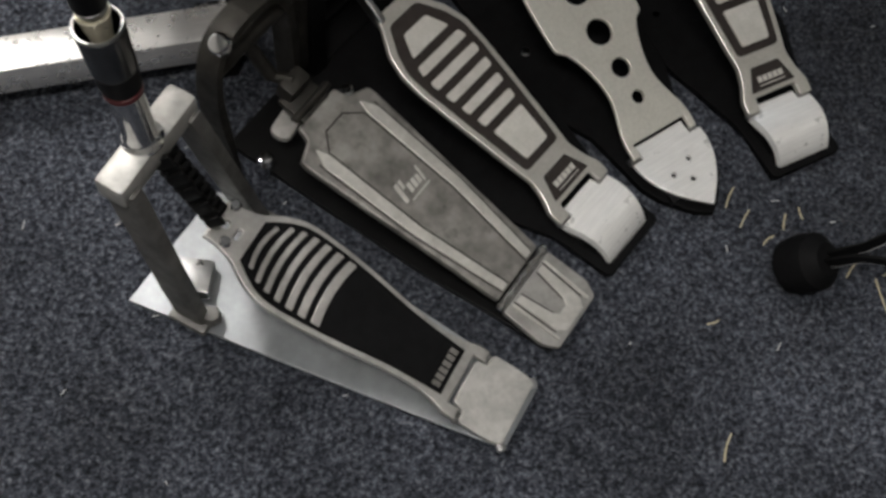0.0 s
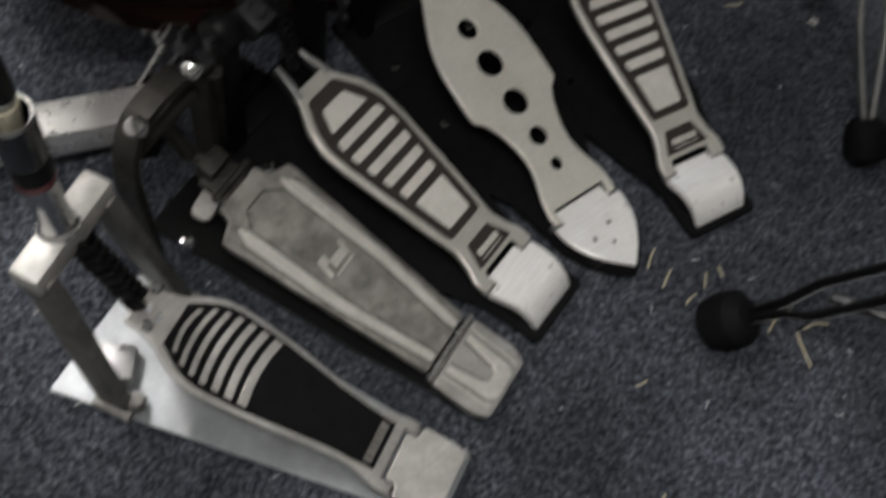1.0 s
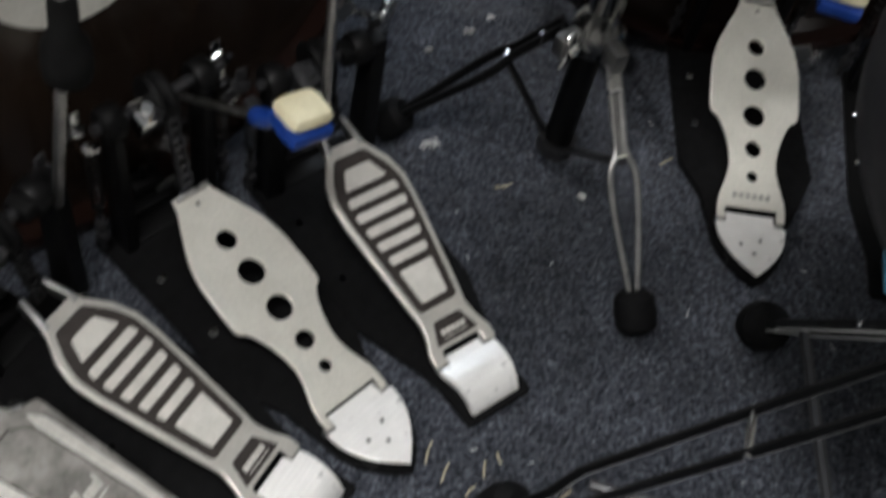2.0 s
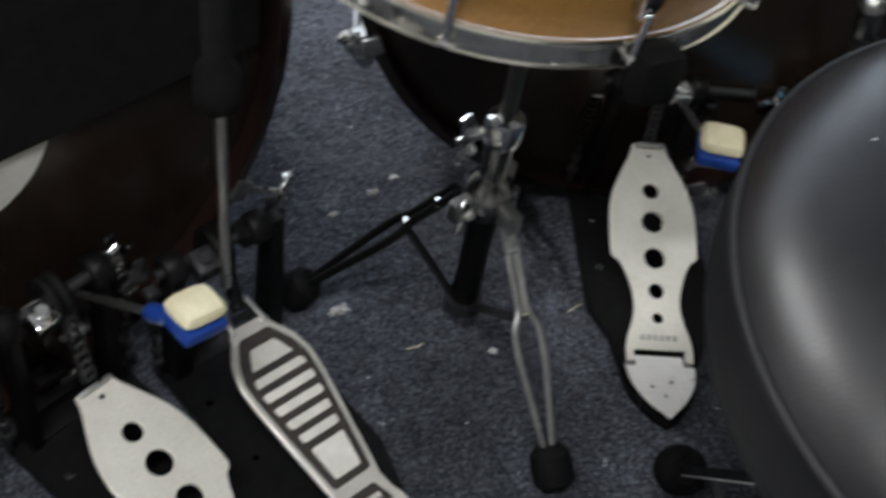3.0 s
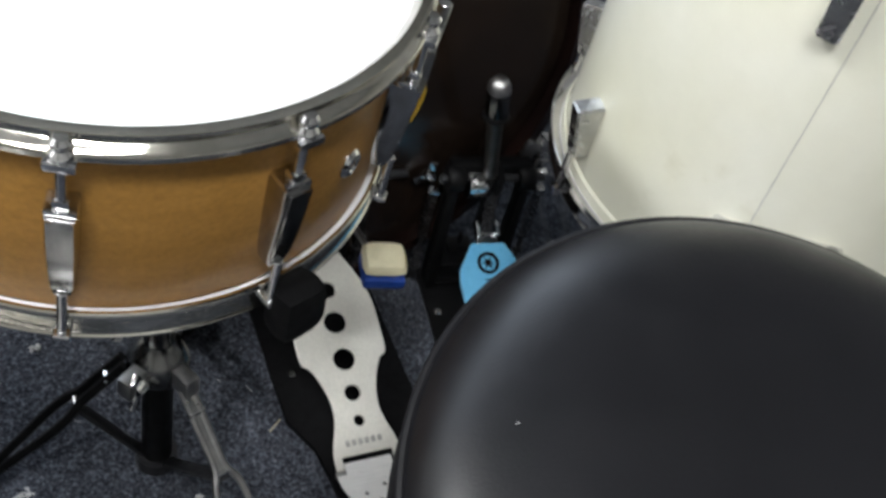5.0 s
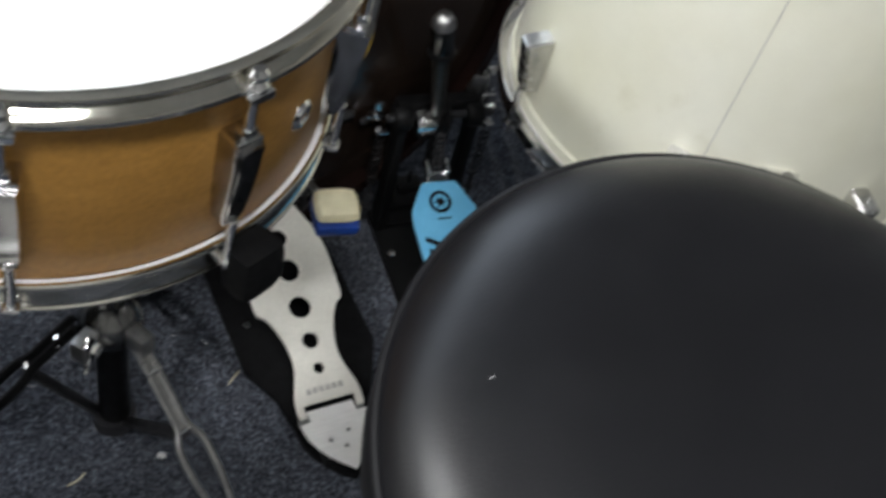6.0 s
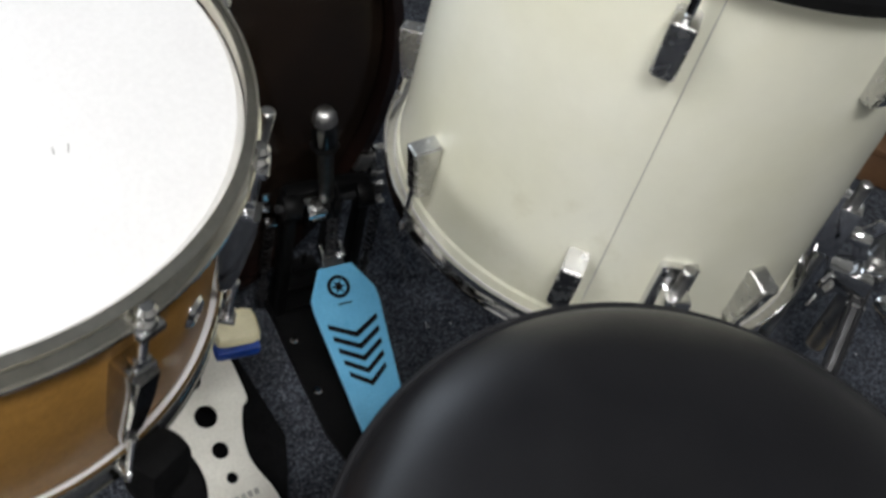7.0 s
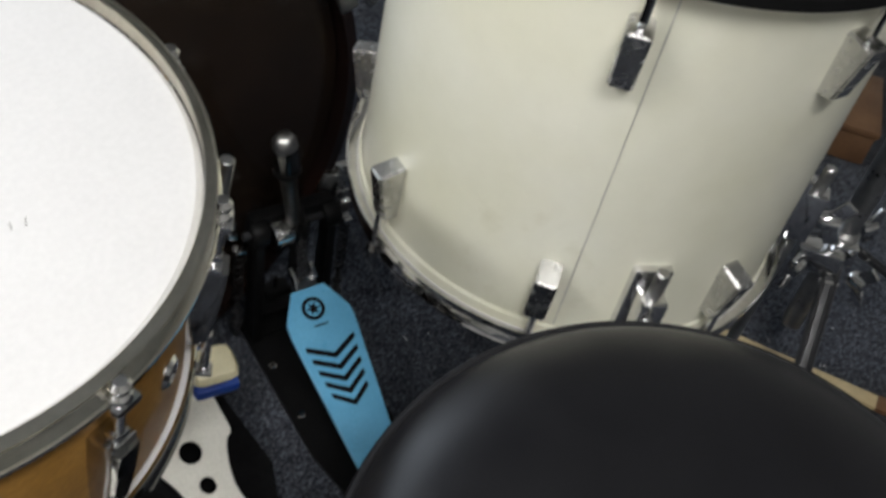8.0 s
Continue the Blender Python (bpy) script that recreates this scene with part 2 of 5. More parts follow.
def rod(bm, p0, p1, r, segs=12, r1=None, soft=0.0):
    ln = (Vector(p1) - Vector(p0)).length
    r1 = r if r1 is None else r1
    s = soft or min(r, r1) * 0.2
    return lathe(bm, [(0, 0), (r - s, 0), (r, s), (r1, ln - s), (r1 - s, ln), (0, ln)], along(p0, p1), segs)


def tube_path(bm, pts, r, segs=8):
    """A round bar through the points."""
    pts = [Vector(p) for p in pts]
    rings = []
    side = None
    for i, p in enumerate(pts):
        d = (pts[min(i + 1, len(pts) - 1)] - pts[max(i - 1, 0)]).normalized()
        if side is None:
            side = d.orthogonal().normalized()
        side = (side - d * side.dot(d)).normalized()
        up = d.cross(side)
        rings.append([bm.verts.new(p + r * (math.cos(2 * math.pi * k / segs) * side + math.sin(2 * math.pi * k / segs) * up)) for k in range(segs)])
    for a, b in zip(rings, rings[1:]):
        for k in range(segs):
            bm.faces.new((a[k], a[(k + 1) % segs], b[(k + 1) % segs], b[k]))
    bm.faces.new(rings[0])
    bm.faces.new(rings[-1])
    return bm


def curve_pts(pts, n=6):
    """Catmull-Rom through the points."""
    pts = [Vector(p) for p in pts]
    out = []
    for i in range(len(pts) - 1):
        a, b, c, d = pts[max(i - 1, 0)], pts[i], pts[i + 1], pts[min(i + 2, len(pts) - 1)]
        for k in range(n):
            t = k / n
            out.append(0.5 * ((2 * b) + (c - a) * t + (2 * a - 5 * b + 4 * c - d) * t * t + (3 * b - a - 3 * c + d) * t ** 3))
    out.append(pts[-1])
    return out


def plate(loops, thick, bevel=0.0006):
    """A flat plate in x, y with its top at z = 0; the first loop is the outline, the rest are holes."""
    cu = bpy.data.curves.new("outline", "CURVE")
    cu.dimensions, cu.fill_mode = "2D", "BOTH"
    cu.extrude, cu.bevel_depth, cu.bevel_resolution = max(thick / 2 - bevel, 1e-5), bevel, 1
    cu.offset = -bevel
    for lp in loops:
        sp = cu.splines.new("POLY")
        sp.points.add(len(lp) - 1)
        sp.use_cyclic_u = True
        for p, (x, y) in zip(sp.points, lp):
            p.co = (x, y, 0, 1)
    ob = bpy.data.objects.new("outline", cu)
    me = bpy.data.meshes.new_from_object(ob)
    bpy.data.objects.remove(ob)
    bpy.data.curves.remove(cu)
    bm = bmesh.new()
    bm.from_mesh(me)
    bmesh.ops.remove_doubles(bm, verts=bm.verts, dist=2e-5)
    bm.to_mesh(me)
    bm.free()
    me.transform(Matrix.Translation((0, 0, -thick / 2)))
    me.set_sharp_from_angle(angle=radians(30))
    for p in me.polygons:
        p.use_smooth = abs(p.normal.z) < 0.99
    me.materials.clear()
    return me


def circle_loop(x, y, r, n=28):
    return [(x + r * math.cos(2 * math.pi * i / n), y + r * math.sin(2 * math.pi * i / n)) for i in range(n)]


def sym(stations, smooth=5):
    """A closed outline, symmetric in x, from (y, half width) stations."""
    c = curve_pts([(w, y, 0) for y, w in stations], smooth) if smooth else [Vector((w, y, 0)) for y, w in stations]
    right = [(p.x, p.y) for p in c]
    return right + [(-x, y) for x, y in reversed(right) if abs(x) > 1e-5]


def rounded(pts, r, n=4):
    """Rounds the corners of a closed polygon."""
    out = []
    for i, p in enumerate(pts):
        p, a, b = Vector(p), Vector(pts[i - 1]), Vector(pts[(i + 1) % len(pts)])
        ra = min(r, (a - p).length * 0.45, (b - p).length * 0.45)
        p0, p1 = p + (a - p).normalized() * ra, p + (b - p).normalized() * ra
        for k in range(n + 1):
            t = k / n
            q = p0 * (1 - t) ** 2 + p * 2 * t * (1 - t) + p1 * t * t
            out.append((q.x, q.y))
    return out


def heading(x, y, hx, hy):
    """A pose on the floor at x, y whose y axis points to hx, hy."""
    return pose(x, y, 0, 0, 0, math.degrees(math.atan2(-(hx - x), hy - y)))


# ---- the room ----
RIPPLES = [
    (((1.13, 1.0), (1.05, 0.885), (1.015, 0.823), (0.985, 0.765)), 0.013, 0.012),
    (((1.1, 0.9), (1.045, 0.822), (1.005, 0.752)), 0.01, 0.011),
    (((0.6, 1.3), (0.545, 1.08), (0.49, 0.965)), 0.008, 0.014),
    (((0.5, 1.32), (0.44, 1.16), (0.43, 1.06)), 0.007, 0.016),
    (((0.36, 0.96), (0.42, 0.93), (0.5, 0.93)), 0.005, 0.018),
]


def floor_mesh():
    """One sheet: a fine grid of pile in the middle of the room, wide quads outside it."""
    x0, x1, y0, y1, step = -0.5, 1.7, -0.3, 1.45, 0.0042
    nx, ny = int((x1 - x0) / step), int((y1 - y0) / step)
    rng = np.random.default_rng(7)
    xs, ys = np.linspace(x0, x1, nx), np.linspace(y0, y1, ny)
    gx, gy = np.meshgrid(xs, ys)
    gz = rng.random((ny, nx)) ** 2 * 0.0042 - 0.003
    gx = gx + (rng.random((ny, nx)) - 0.5) * step * 0.7
    gy = gy + (rng.random((ny, nx)) - 0.5) * step * 0.7
    # low ripples where the carpet has bunched up
    for pts, high, wide in RIPPLES:
        near = np.full(gx.shape, 9.0)
        for (ax, ay), (bx, by) in zip(pts, pts[1:]):
            ux, uy = bx - ax, by - ay
            k = np.clip(((gx - ax) * ux + (gy - ay) * uy) / (ux * ux + uy * uy), 0, 1)
            near = np.minimum(near, np.hypot(gx - ax - k * ux, gy - ay - k * uy))
        gz = gz + high * np.exp(-(near / wide) ** 2)
    gx[:, 0], gx[:, -1], gy[0, :], gy[-1, :] = x0, x1, y0, y1
    co = np.stack([gx, gy, gz], -1).reshape(-1, 3)
    i = np.arange(ny * nx).reshape(ny, nx)
    quads = np.stack([i[:-1, :-1], i[:-1, 1:], i[1:, 1:], i[1:, :-1]], -1).reshape(-1, 4)
    base = len(co)
    X0, X1, Y0, Y1 = -2.2, 3.0, -2.2, 2.6
    outer = [(X0, Y0), (X1, Y0), (X1, Y1), (X0, Y1), (x0, y0), (x1, y0), (x1, y1), (x0, y1)]
    co = np.concatenate([co, np.array([(x, y, -0.001) for x, y in outer])])
    extra = np.array([(0, 1, 5, 4), (1, 2, 6, 5), (2, 3, 7, 6), (3, 0, 4, 7)]) + base
    quads = np.concatenate([quads, extra])
    me = bpy.data.meshes.new("floor")
    me.vertices.add(len(co))
    me.vertices.foreach_set("co", co.astype(np.float32).ravel())
    me.loops.add(quads.size)
    me.loops.foreach_set("vertex_index", quads.astype(np.int32).ravel())
    me.polygons.add(len(quads))
    me.polygons.foreach_set("loop_start", np.arange(0, quads.size, 4, dtype=np.int32))
    me.update(calc_edges=True)
    me.validate()
    me.materials.append(CARPET)
    return me


tagged(new("floor", floor_mesh()), "dark blue-grey speckled low-pile carpet with lint", "floor", kind="structure")


def wall(name, x0, y0, x1, y1, z0=0.0, z1=CEIL, material=WALL, label="unseen off-white painted wall"):
    bm = bmesh.new()
    box(bm, abs(x1 - x0), abs(y1 - y0), z1 - z0, pose((x0 + x1) / 2, (y0 + y1) / 2, z0))
    me = finish(bm)
    me.materials.append(material)
    return tagged(new(name, me), label, "wall" if name.startswith("wall") else name, kind="structure")


# unseen room shell, added for bounce light and reflections
wall("wall_north", -2.3, 2.6, -0.5, 2.7)
wall("wall_north_right", 1.9, 2.6, 3.1, 2.7)
wall("wall_north_sill", -0.5, 2.6, 1.9, 2.7, 0.0, 0.95)
wall("wall_north_head", -0.5, 2.6, 1.9, 2.7, 2.15, CEIL)
# invented window round the added north fill
win = tagged(new("added_window_1"), "added unseen white-framed window", "window", kind="structure")
for x0, x1, z0, z1 in ((-0.5, -0.45, 0.95, 2.15), (1.85, 1.9, 0.95, 2.15), (-0.45, 1.85, 0.95, 1.0), (-0.45, 1.85, 2.1, 2.15), (0.3, 0.34, 1.0, 2.1), (1.06, 1.1, 1.0, 2.1)):
    bm = bmesh.new()
    box(bm, x1 - x0, 0.05, z1 - z0, pose((x0 + x1) / 2, 2.65, z0), 0.004)
    part("window_frame", bm, CEILING, win)
wall("wall_south", -2.3, -2.3, 3.1, -2.2)
wall("wall_west", -2.3, -2.2, -2.2, 0.4)
wall("wall_west_far", -2.3, 1.6, -2.2, 2.6)
wall("wall_west_sill", -2.3, 0.4, -2.2, 1.6, 0.0, 1.05)
wall("wall_west_head", -2.3, 0.4, -2.2, 1.6, 2.25, CEIL)
# invented window round the added west fill
win = tagged(new("added_window_2"), "added unseen white-framed window", "window", kind="structure")
for y0, y1, z0, z1 in ((0.4, 0.45, 1.05, 2.25), (1.55, 1.6, 1.05, 2.25), (0.45, 1.55, 1.05, 1.1), (0.45, 1.55, 2.2, 2.25), (0.98, 1.02, 1.1, 2.2)):
    bm = bmesh.new()
    box(bm, 0.05, y1 - y0, z1 - z0, pose(-2.25, (y0 + y1) / 2, z0), 0.004)
    part("window_frame", bm, CEILING, win)
wall("wall_east", 3.0, -2.2, 3.1, 2.6)
wall("ceiling", -2.3, -2.3, 3.1, 2.7, CEIL, CEIL + 0.1, CEILING, "unseen white painted ceiling")


# added batten body for each unseen lamp
def added_batten(lx, ly, turn):
    t = thing("added_batten", pose(lx, ly, CEIL, 0, 0, turn), "added unseen white batten light with glowing tubes", "ceiling light", "ceiling lights")
    bm = bmesh.new()
    box(bm, 1.22, 0.3, 0.05, pose(0, 0, -0.05), 0.006)
    part("housing", bm, CEILING, t)
    for s in (-0.08, 0.08):
        bm = bmesh.new()
        rod(bm, (-0.58, s, -0.066), (0.58, s, -0.066), 0.013, 12)
        part("tube", bm, GLOW, t)


for lx, ly, turn, lw in LAMPS:
    added_batten(lx, ly, turn)


# ---- pedals ----
def on_board(y0, z0, slope):
    """A pose on a sloping footboard: its origin at y0, z0 of the pedal."""
    return pose(0, y0, z0, slope)


def hinge(parent, y, z, half, material=STEEL):
    bm = bmesh.new()
    rod(bm, (-half, y, z), (half, y, z), 0.003, 10)
    part("hinge_pin", bm, material, parent)


def base_plate(parent, y1, w0, w1, material=RUBBER, z=0.004, y0=-0.006, label=""):
    out = rounded([(-w0, y0), (w0, y0), (w0 + 0.001, 0.045), (w1, 0.12), (w1, y1), (-w1, y1), (-w1, 0.12), (-w0 - 0.001, 0.045)], 0.006)
    part("base_plate", plate([out], 0.0045), material, parent, label, pose(0, 0, z))


def kick_frame(parent, y, half, height, material=BLACK, twin=True, bright=CHROME, block=-0.018, reach=0.018, thick=0.012, flare=0.0):
    """Two posts, axle, cam, drive chain, spring with its tension screw, hoop clamp."""
    for s in (-1, 1):
        bm = bmesh.new()
        px = s * half + (flare if s > 0 else 0.0)
        box(bm, thick, 0.026, height, pose(px, y, 0.003), 0.003, 0.8)
        if flare and s > 0:
            box(bm, flare + 0.026, 0.022, 0.016, pose(px - flare / 2 - 0.008, y, height - 0.013), 0.005)
        lathe(bm, [(0, -0.009), (0.013, -0.009), (0.015, -0.006), (0.015, 0.006), (0.013, 0.009), (0, 0.009)], pose(s * half, y, height - 0.004, 0, 90), 20)
        part("post", bm, material, parent)
    bm = bmesh.new()
    rod(bm, (-half - 0.016, y, height - 0.004), (half + reach + 0.004, y, height - 0.004), 0.005, 12)
    part("axle", bm, GREY_BLACK, parent)
    bm = bmesh.new()
    lathe(bm, [(0, -0.008), (0.02, -0.008), (0.022, -0.005), (0.018, 0), (0.022, 0.005), (0.02, 0.008), (0, 0.008)], pose(0, y, height - 0.004, 0, 90), 24)
    part("cam", bm, BLACK, parent)
    bm = bmesh.new()
    box(bm, 0.05, 0.03, 0.012, pose(0, y + 0.028, 0.004), 0.003)
    box(bm, 0.03, 0.02, 0.01, pose(0, y + 0.03, 0.026), 0.003)
    rod(bm, (0, y + 0.03, 0.005), (0, y + 0.03, 0.05), 0.003, 8)
    part("hoop_clamp", bm, BLACK, parent)
    bm = bmesh.new()
    box(bm, 2 * half, 0.02, 0.006, pose(0, y, 0.004), 0.002)
    part("cross_bar", bm, material, parent)
    # a spring with its tension screw beside one post, a wing nut beside each
    for s in ((-1, 1) if twin else (-1,)):
        xs = s * (half + 0.02)
        pts = []
        for i in range(72):
            a = i * 0.8
            pts.append((xs + 0.0052 * math.cos(a), y + 0.0052 * math.sin(a), 0.07 + (height - 0.09) * i / 71))
        bm = bmesh.new()
        tube_path(bm, pts, 0.0012, 5)
        part("spring", bm, BLACK, parent)
        bm = bmesh.new()
        rod(bm, (xs, y, 0.014), (xs, y, 0.074), 0.003, 8)
        lathe(bm, [(0, 0), (0.006, 0), (0.007, 0.002), (0.007, 0.007), (0.006, 0.009), (0, 0.009)], pose(xs, y, 0.03), 6)
        lathe(bm, [(0, 0), (0.005, 0), (0.006, 0.002), (0.005, 0.006), (0, 0.007)], pose(xs, y, 0.05), 12)
        part("tension_screw", bm, GREY_BLACK, parent)
        bm = bmesh.new()
        box(bm, 0.012, 0.012, 0.006, pose(xs, y, height - 0.024), 0.0015)
        part("spring_hook", bm, bright, parent)
    for s in (-1, 1):
        bm = bmesh.new()
        wing_bolt(bm, pose(s * (half + (reach if s > 0 else 0.018)), y + 0.012, height - 0.012, 0, s * 60), 1.1)
        part("wing_nut", bm, bright, parent)
    bm = bmesh.new()
    box(bm, 0.021, 0.023, 0.022, pose(block, y - 0.006, height - 0.016, 18), 0.003)
    lathe(bm, [(0, 0), (0.0065, 0), (0.007, 0.0025), (0.005, 0.0045), (0, 0.0045)], pose(block, y - 0.006, height - 0.016, 18) @ pose(0, 0, 0.022), 12)
    part("cam_block", bm, bright, parent, "clamp block with a screw")
    for s in (-1, 1):
        for yy in (0.05, 0.12):
            bm = bmesh.new()
            lathe(bm, [(0, 0), (0.004, 0), (0.0045, 0.002), (0.003, 0.0035), (0, 0.0035)], pose(s * (half - 0.001), y - yy, 0.005), 12)
            part("screw_head", bm, CHROME, parent)


def wing_bolt(bm, m, k=1.0):
    lathe(bm, [(0, 0), (0.005 * k, 0), (0.006 * k, 0.004 * k), (0.005 * k, 0.012 * k), (0, 0.013 * k)], m, 12)
    for s in (-1, 1):
        box(bm, 0.016 * k, 0.003 * k, 0.009 * k, m @ pose(s * 0.01 * k, 0, 0.006 * k, 0, -s * 28, 0), 0.0012 * k)


def drive_chain(parent, p0, p1, links=9, material=GREY_BLACK, k=1.0):
    bm = bmesh.new()
    a, b = Vector(p0), Vector(p1)
    for i in range(links):
        p = a.lerp(b, (i + 0.5) / links)
        m = along(p, b)
        for s in (-1, 1):
            box(bm, 0.0016 * k, 0.007 * k, (b - a).length / links * 1.15, m @ pose(s * k * (0.0035 if i % 2 else 0.005), 0, 0), 0.0006)
        rod(bm, p + Vector((-0.006 * k, 0, 0)), p + Vector((0.006 * k, 0, 0)), 0.0022 * k, 8)
    part("chain", bm, material, parent)


def felt_beater(parent, foot, head, face):
    """A two-faced beater: cream felt in a blue shell, on a steel shaft from foot to head."""
    f, h = Vector(foot), Vector(head)
    d = (h - f).normalized()
    bm = bmesh.new()
    rod(bm, f - d * 0.02 - Vector(face).normalized() * 0.01, h - Vector(face).normalized() * 0.01, 0.003, 10)
    part("beater_shaft", bm, STEEL, parent)
    z = Vector(face).normalized()
    x = d.cross(z).normalized()
    y = z.cross(x)
    m = Matrix((( x.x, y.x, z.x, h.x), (x.y, y.y, z.y, h.y), (x.z, y.z, z.z, h.z), (0, 0, 0, 1)))
    bm = bmesh.new()
    box(bm, 0.037, 0.034, 0.013, m @ pose(0, 0.002, -0.012), 0.005)
    lathe(bm, [(0, 0), (0.0065, 0), (0.0075, 0.003), (0.0075, 0.017), (0.006, 0.02), (0.0045, 0.036), (0, 0.036)], along(h - d * 0.05 - z * 0.01, h - z * 0.01), 16)
    bt = part("beater_body", bm, BLUE_PLASTIC, parent, "blue plastic beater body")
    bm = bmesh.new()
    box(bm, 0.04, 0.033, 0.013, m @ pose(0, 0, 0.001), 0.0085, 0.86)
    part("felt_face", bm, FELT, bt, "cream felt face")


def round_beater(parent, foot, neck, top, material=BLACK_FELT):
    """A black round beater standing upright."""
    bm = bmesh.new()
    rod(bm, foot, top, 0.0045, 12)
    part("beater_shaft", bm, STEEL, parent)
    bm = bmesh.new()
    ln = (Vector(top) - Vector(neck)).length
    lathe(bm, [(0, 0), (0.011, 0.001), (0.0155, 0.006), (0.0165, 0.02), (0.0155, 0.034), (0.0095, 0.046), (0.009, ln - 0.008), (0.006, ln - 0.002), (0, ln)], along(neck, top), 24)
    part("beater_head", bm, material, parent, "black felt beater head")


HOLED = [(0.062, 0.0335), (0.072, 0.034), (0.084, 0.032), (0.1, 0.0262), (0.114, 0.0235), (0.13, 0.0255), (0.146, 0.031), (0.157, 0.0375), (0.161, 0.0435), (0.168, 0.0455), (0.19, 0.0455), (0.21, 0.0445), (0.23, 0.0395), (0.25, 0.03), (0.268, 0.0205), (0.278, 0.018)]


def holed_pedal(m, label, slope, beater_head, felt_way, ks=1.0, kw=1.0, stamp=False):
    t = thing("bass_drum_pedal", m, label, "drum pedal", "pedals round the stool")
    # spade-shaped heel
    heel = sym([(0.0, 0.0), (0.006, 0.0065), (0.016, 0.0165), (0.03, 0.0265), (0.044, 0.0325), (0.056, 0.0345)], 4)
    heel = [p for p in heel if not (abs(p[0]) < 1e-5 and p[1] > 0.01)]
    keep = [(0.0345, 0.06), (0.024, 0.06), (0.024, 0.0722), (-0.024, 0.0722), (-0.024, 0.06), (-0.0345, 0.06)]
    n = len(heel) // 2 + 1
    out = heel[:n] + keep + heel[n:]
    under = sym([(-0.004, 0.0), (0.003, 0.0105), (0.014, 0.0205), (0.029, 0.0305), (0.044, 0.0365), (0.062, 0.0385)], 4)
    under = [p for p in under if not (abs(p[0]) < 1e-5 and p[1] > 0.01)]
    nu = len(under) // 2 + 1
    wide = 0.016 if stamp else 0.0
    skirt = [(0.043 + wide, 0.1), (0.062 + wide, 0.14), (0.062 + wide, 0.33), (-0.062, 0.33), (-0.062, 0.14), (-0.043, 0.1)]
    part("base_plate", plate([under[:nu] + skirt + under[nu:]], 0.0065), RUBBER, t, "black base plate cut to the heel's spade shape", pose(0, 0, 0.0075))
    part("heel_plate", plate([out, *[circle_loop(x, y, 0.0022, 10) for x, y in ((0, 0.026), (-0.012, 0.036), (0.008, 0.042))]], 0.003), HEEL_STEEL, t, "brushed pointed heel plate", pose(0, 0, 0.0165, 0.5))
    bm = bmesh.new()
    box(bm, 0.05, 0.04, 0.008, pose(0, 0.038, 0.004), 0.002)
    part("heel_block", bm, BLACK, t)
    hinge(t, 0.064, 0.012, 0.034)
    mb = on_board(0.0, 0.0195 - 0.064 * math.tan(radians(slope)), slope)
    k = ks / math.cos(radians(slope))
    right = [(p.x * kw, p.y * k) for p in curve_pts([(w, y, 0) for y, w in HOLED], 4)]
    left = [(-x, y) for x, y in reversed(right)]
    notch = [(-0.026, 0.062 * k), (-0.026, 0.073 * k), (0.026, 0.073 * k), (0.026, 0.062 * k)]
    holes = [circle_loop(0, y * k, r) for y, r in ((0.103, 0.0055), (0.129, 0.0082), (0.161, 0.0112), (0.197, 0.0115), (0.229, 0.0088))]
    small = [circle_loop(0, 0.266 * k, 0.0022, 10)]
    part("footboard", plate([right + left + notch, *holes, *small], 0.004, 0.0008), BOARD, t, "satin aluminium footboard with five round holes", mb)
    for i in range(6 if stamp else 0):
        x0 = -0.0195 + 0.0066 * i
        part("lettering_bar", plate([[(x0, 0.0815 * k), (x0 + 0.0045, 0.0815 * k), (x0 + 0.0045, 0.0868 * k), (x0, 0.0868 * k)]], 0.0007, 0.0002), CAST_MID, t, "", mb @ pose(0, 0, 0.0004))
    bm = bmesh.new()
    box(bm, 0.03, 0.004, 0.02, mb @ pose(0, 0.275 * k, -0.012), 0.0015)
    part("toe_clamp", bm, STEEL, t)
    top = mb @ Vector((0, 0.28 * k, 0))
    kick_frame(t, 0.315, 0.042, 0.165, block=0.022 if stamp else -0.018, reach=0.058 if stamp else 0.018)
    drive_chain(t, top, (0, 0.3, 0.165))
    inv = m.inverted()
    felt_beater(t, (0.022, 0.315, 0.16), inv @ Vector(beater_head), felt_way)
    return t


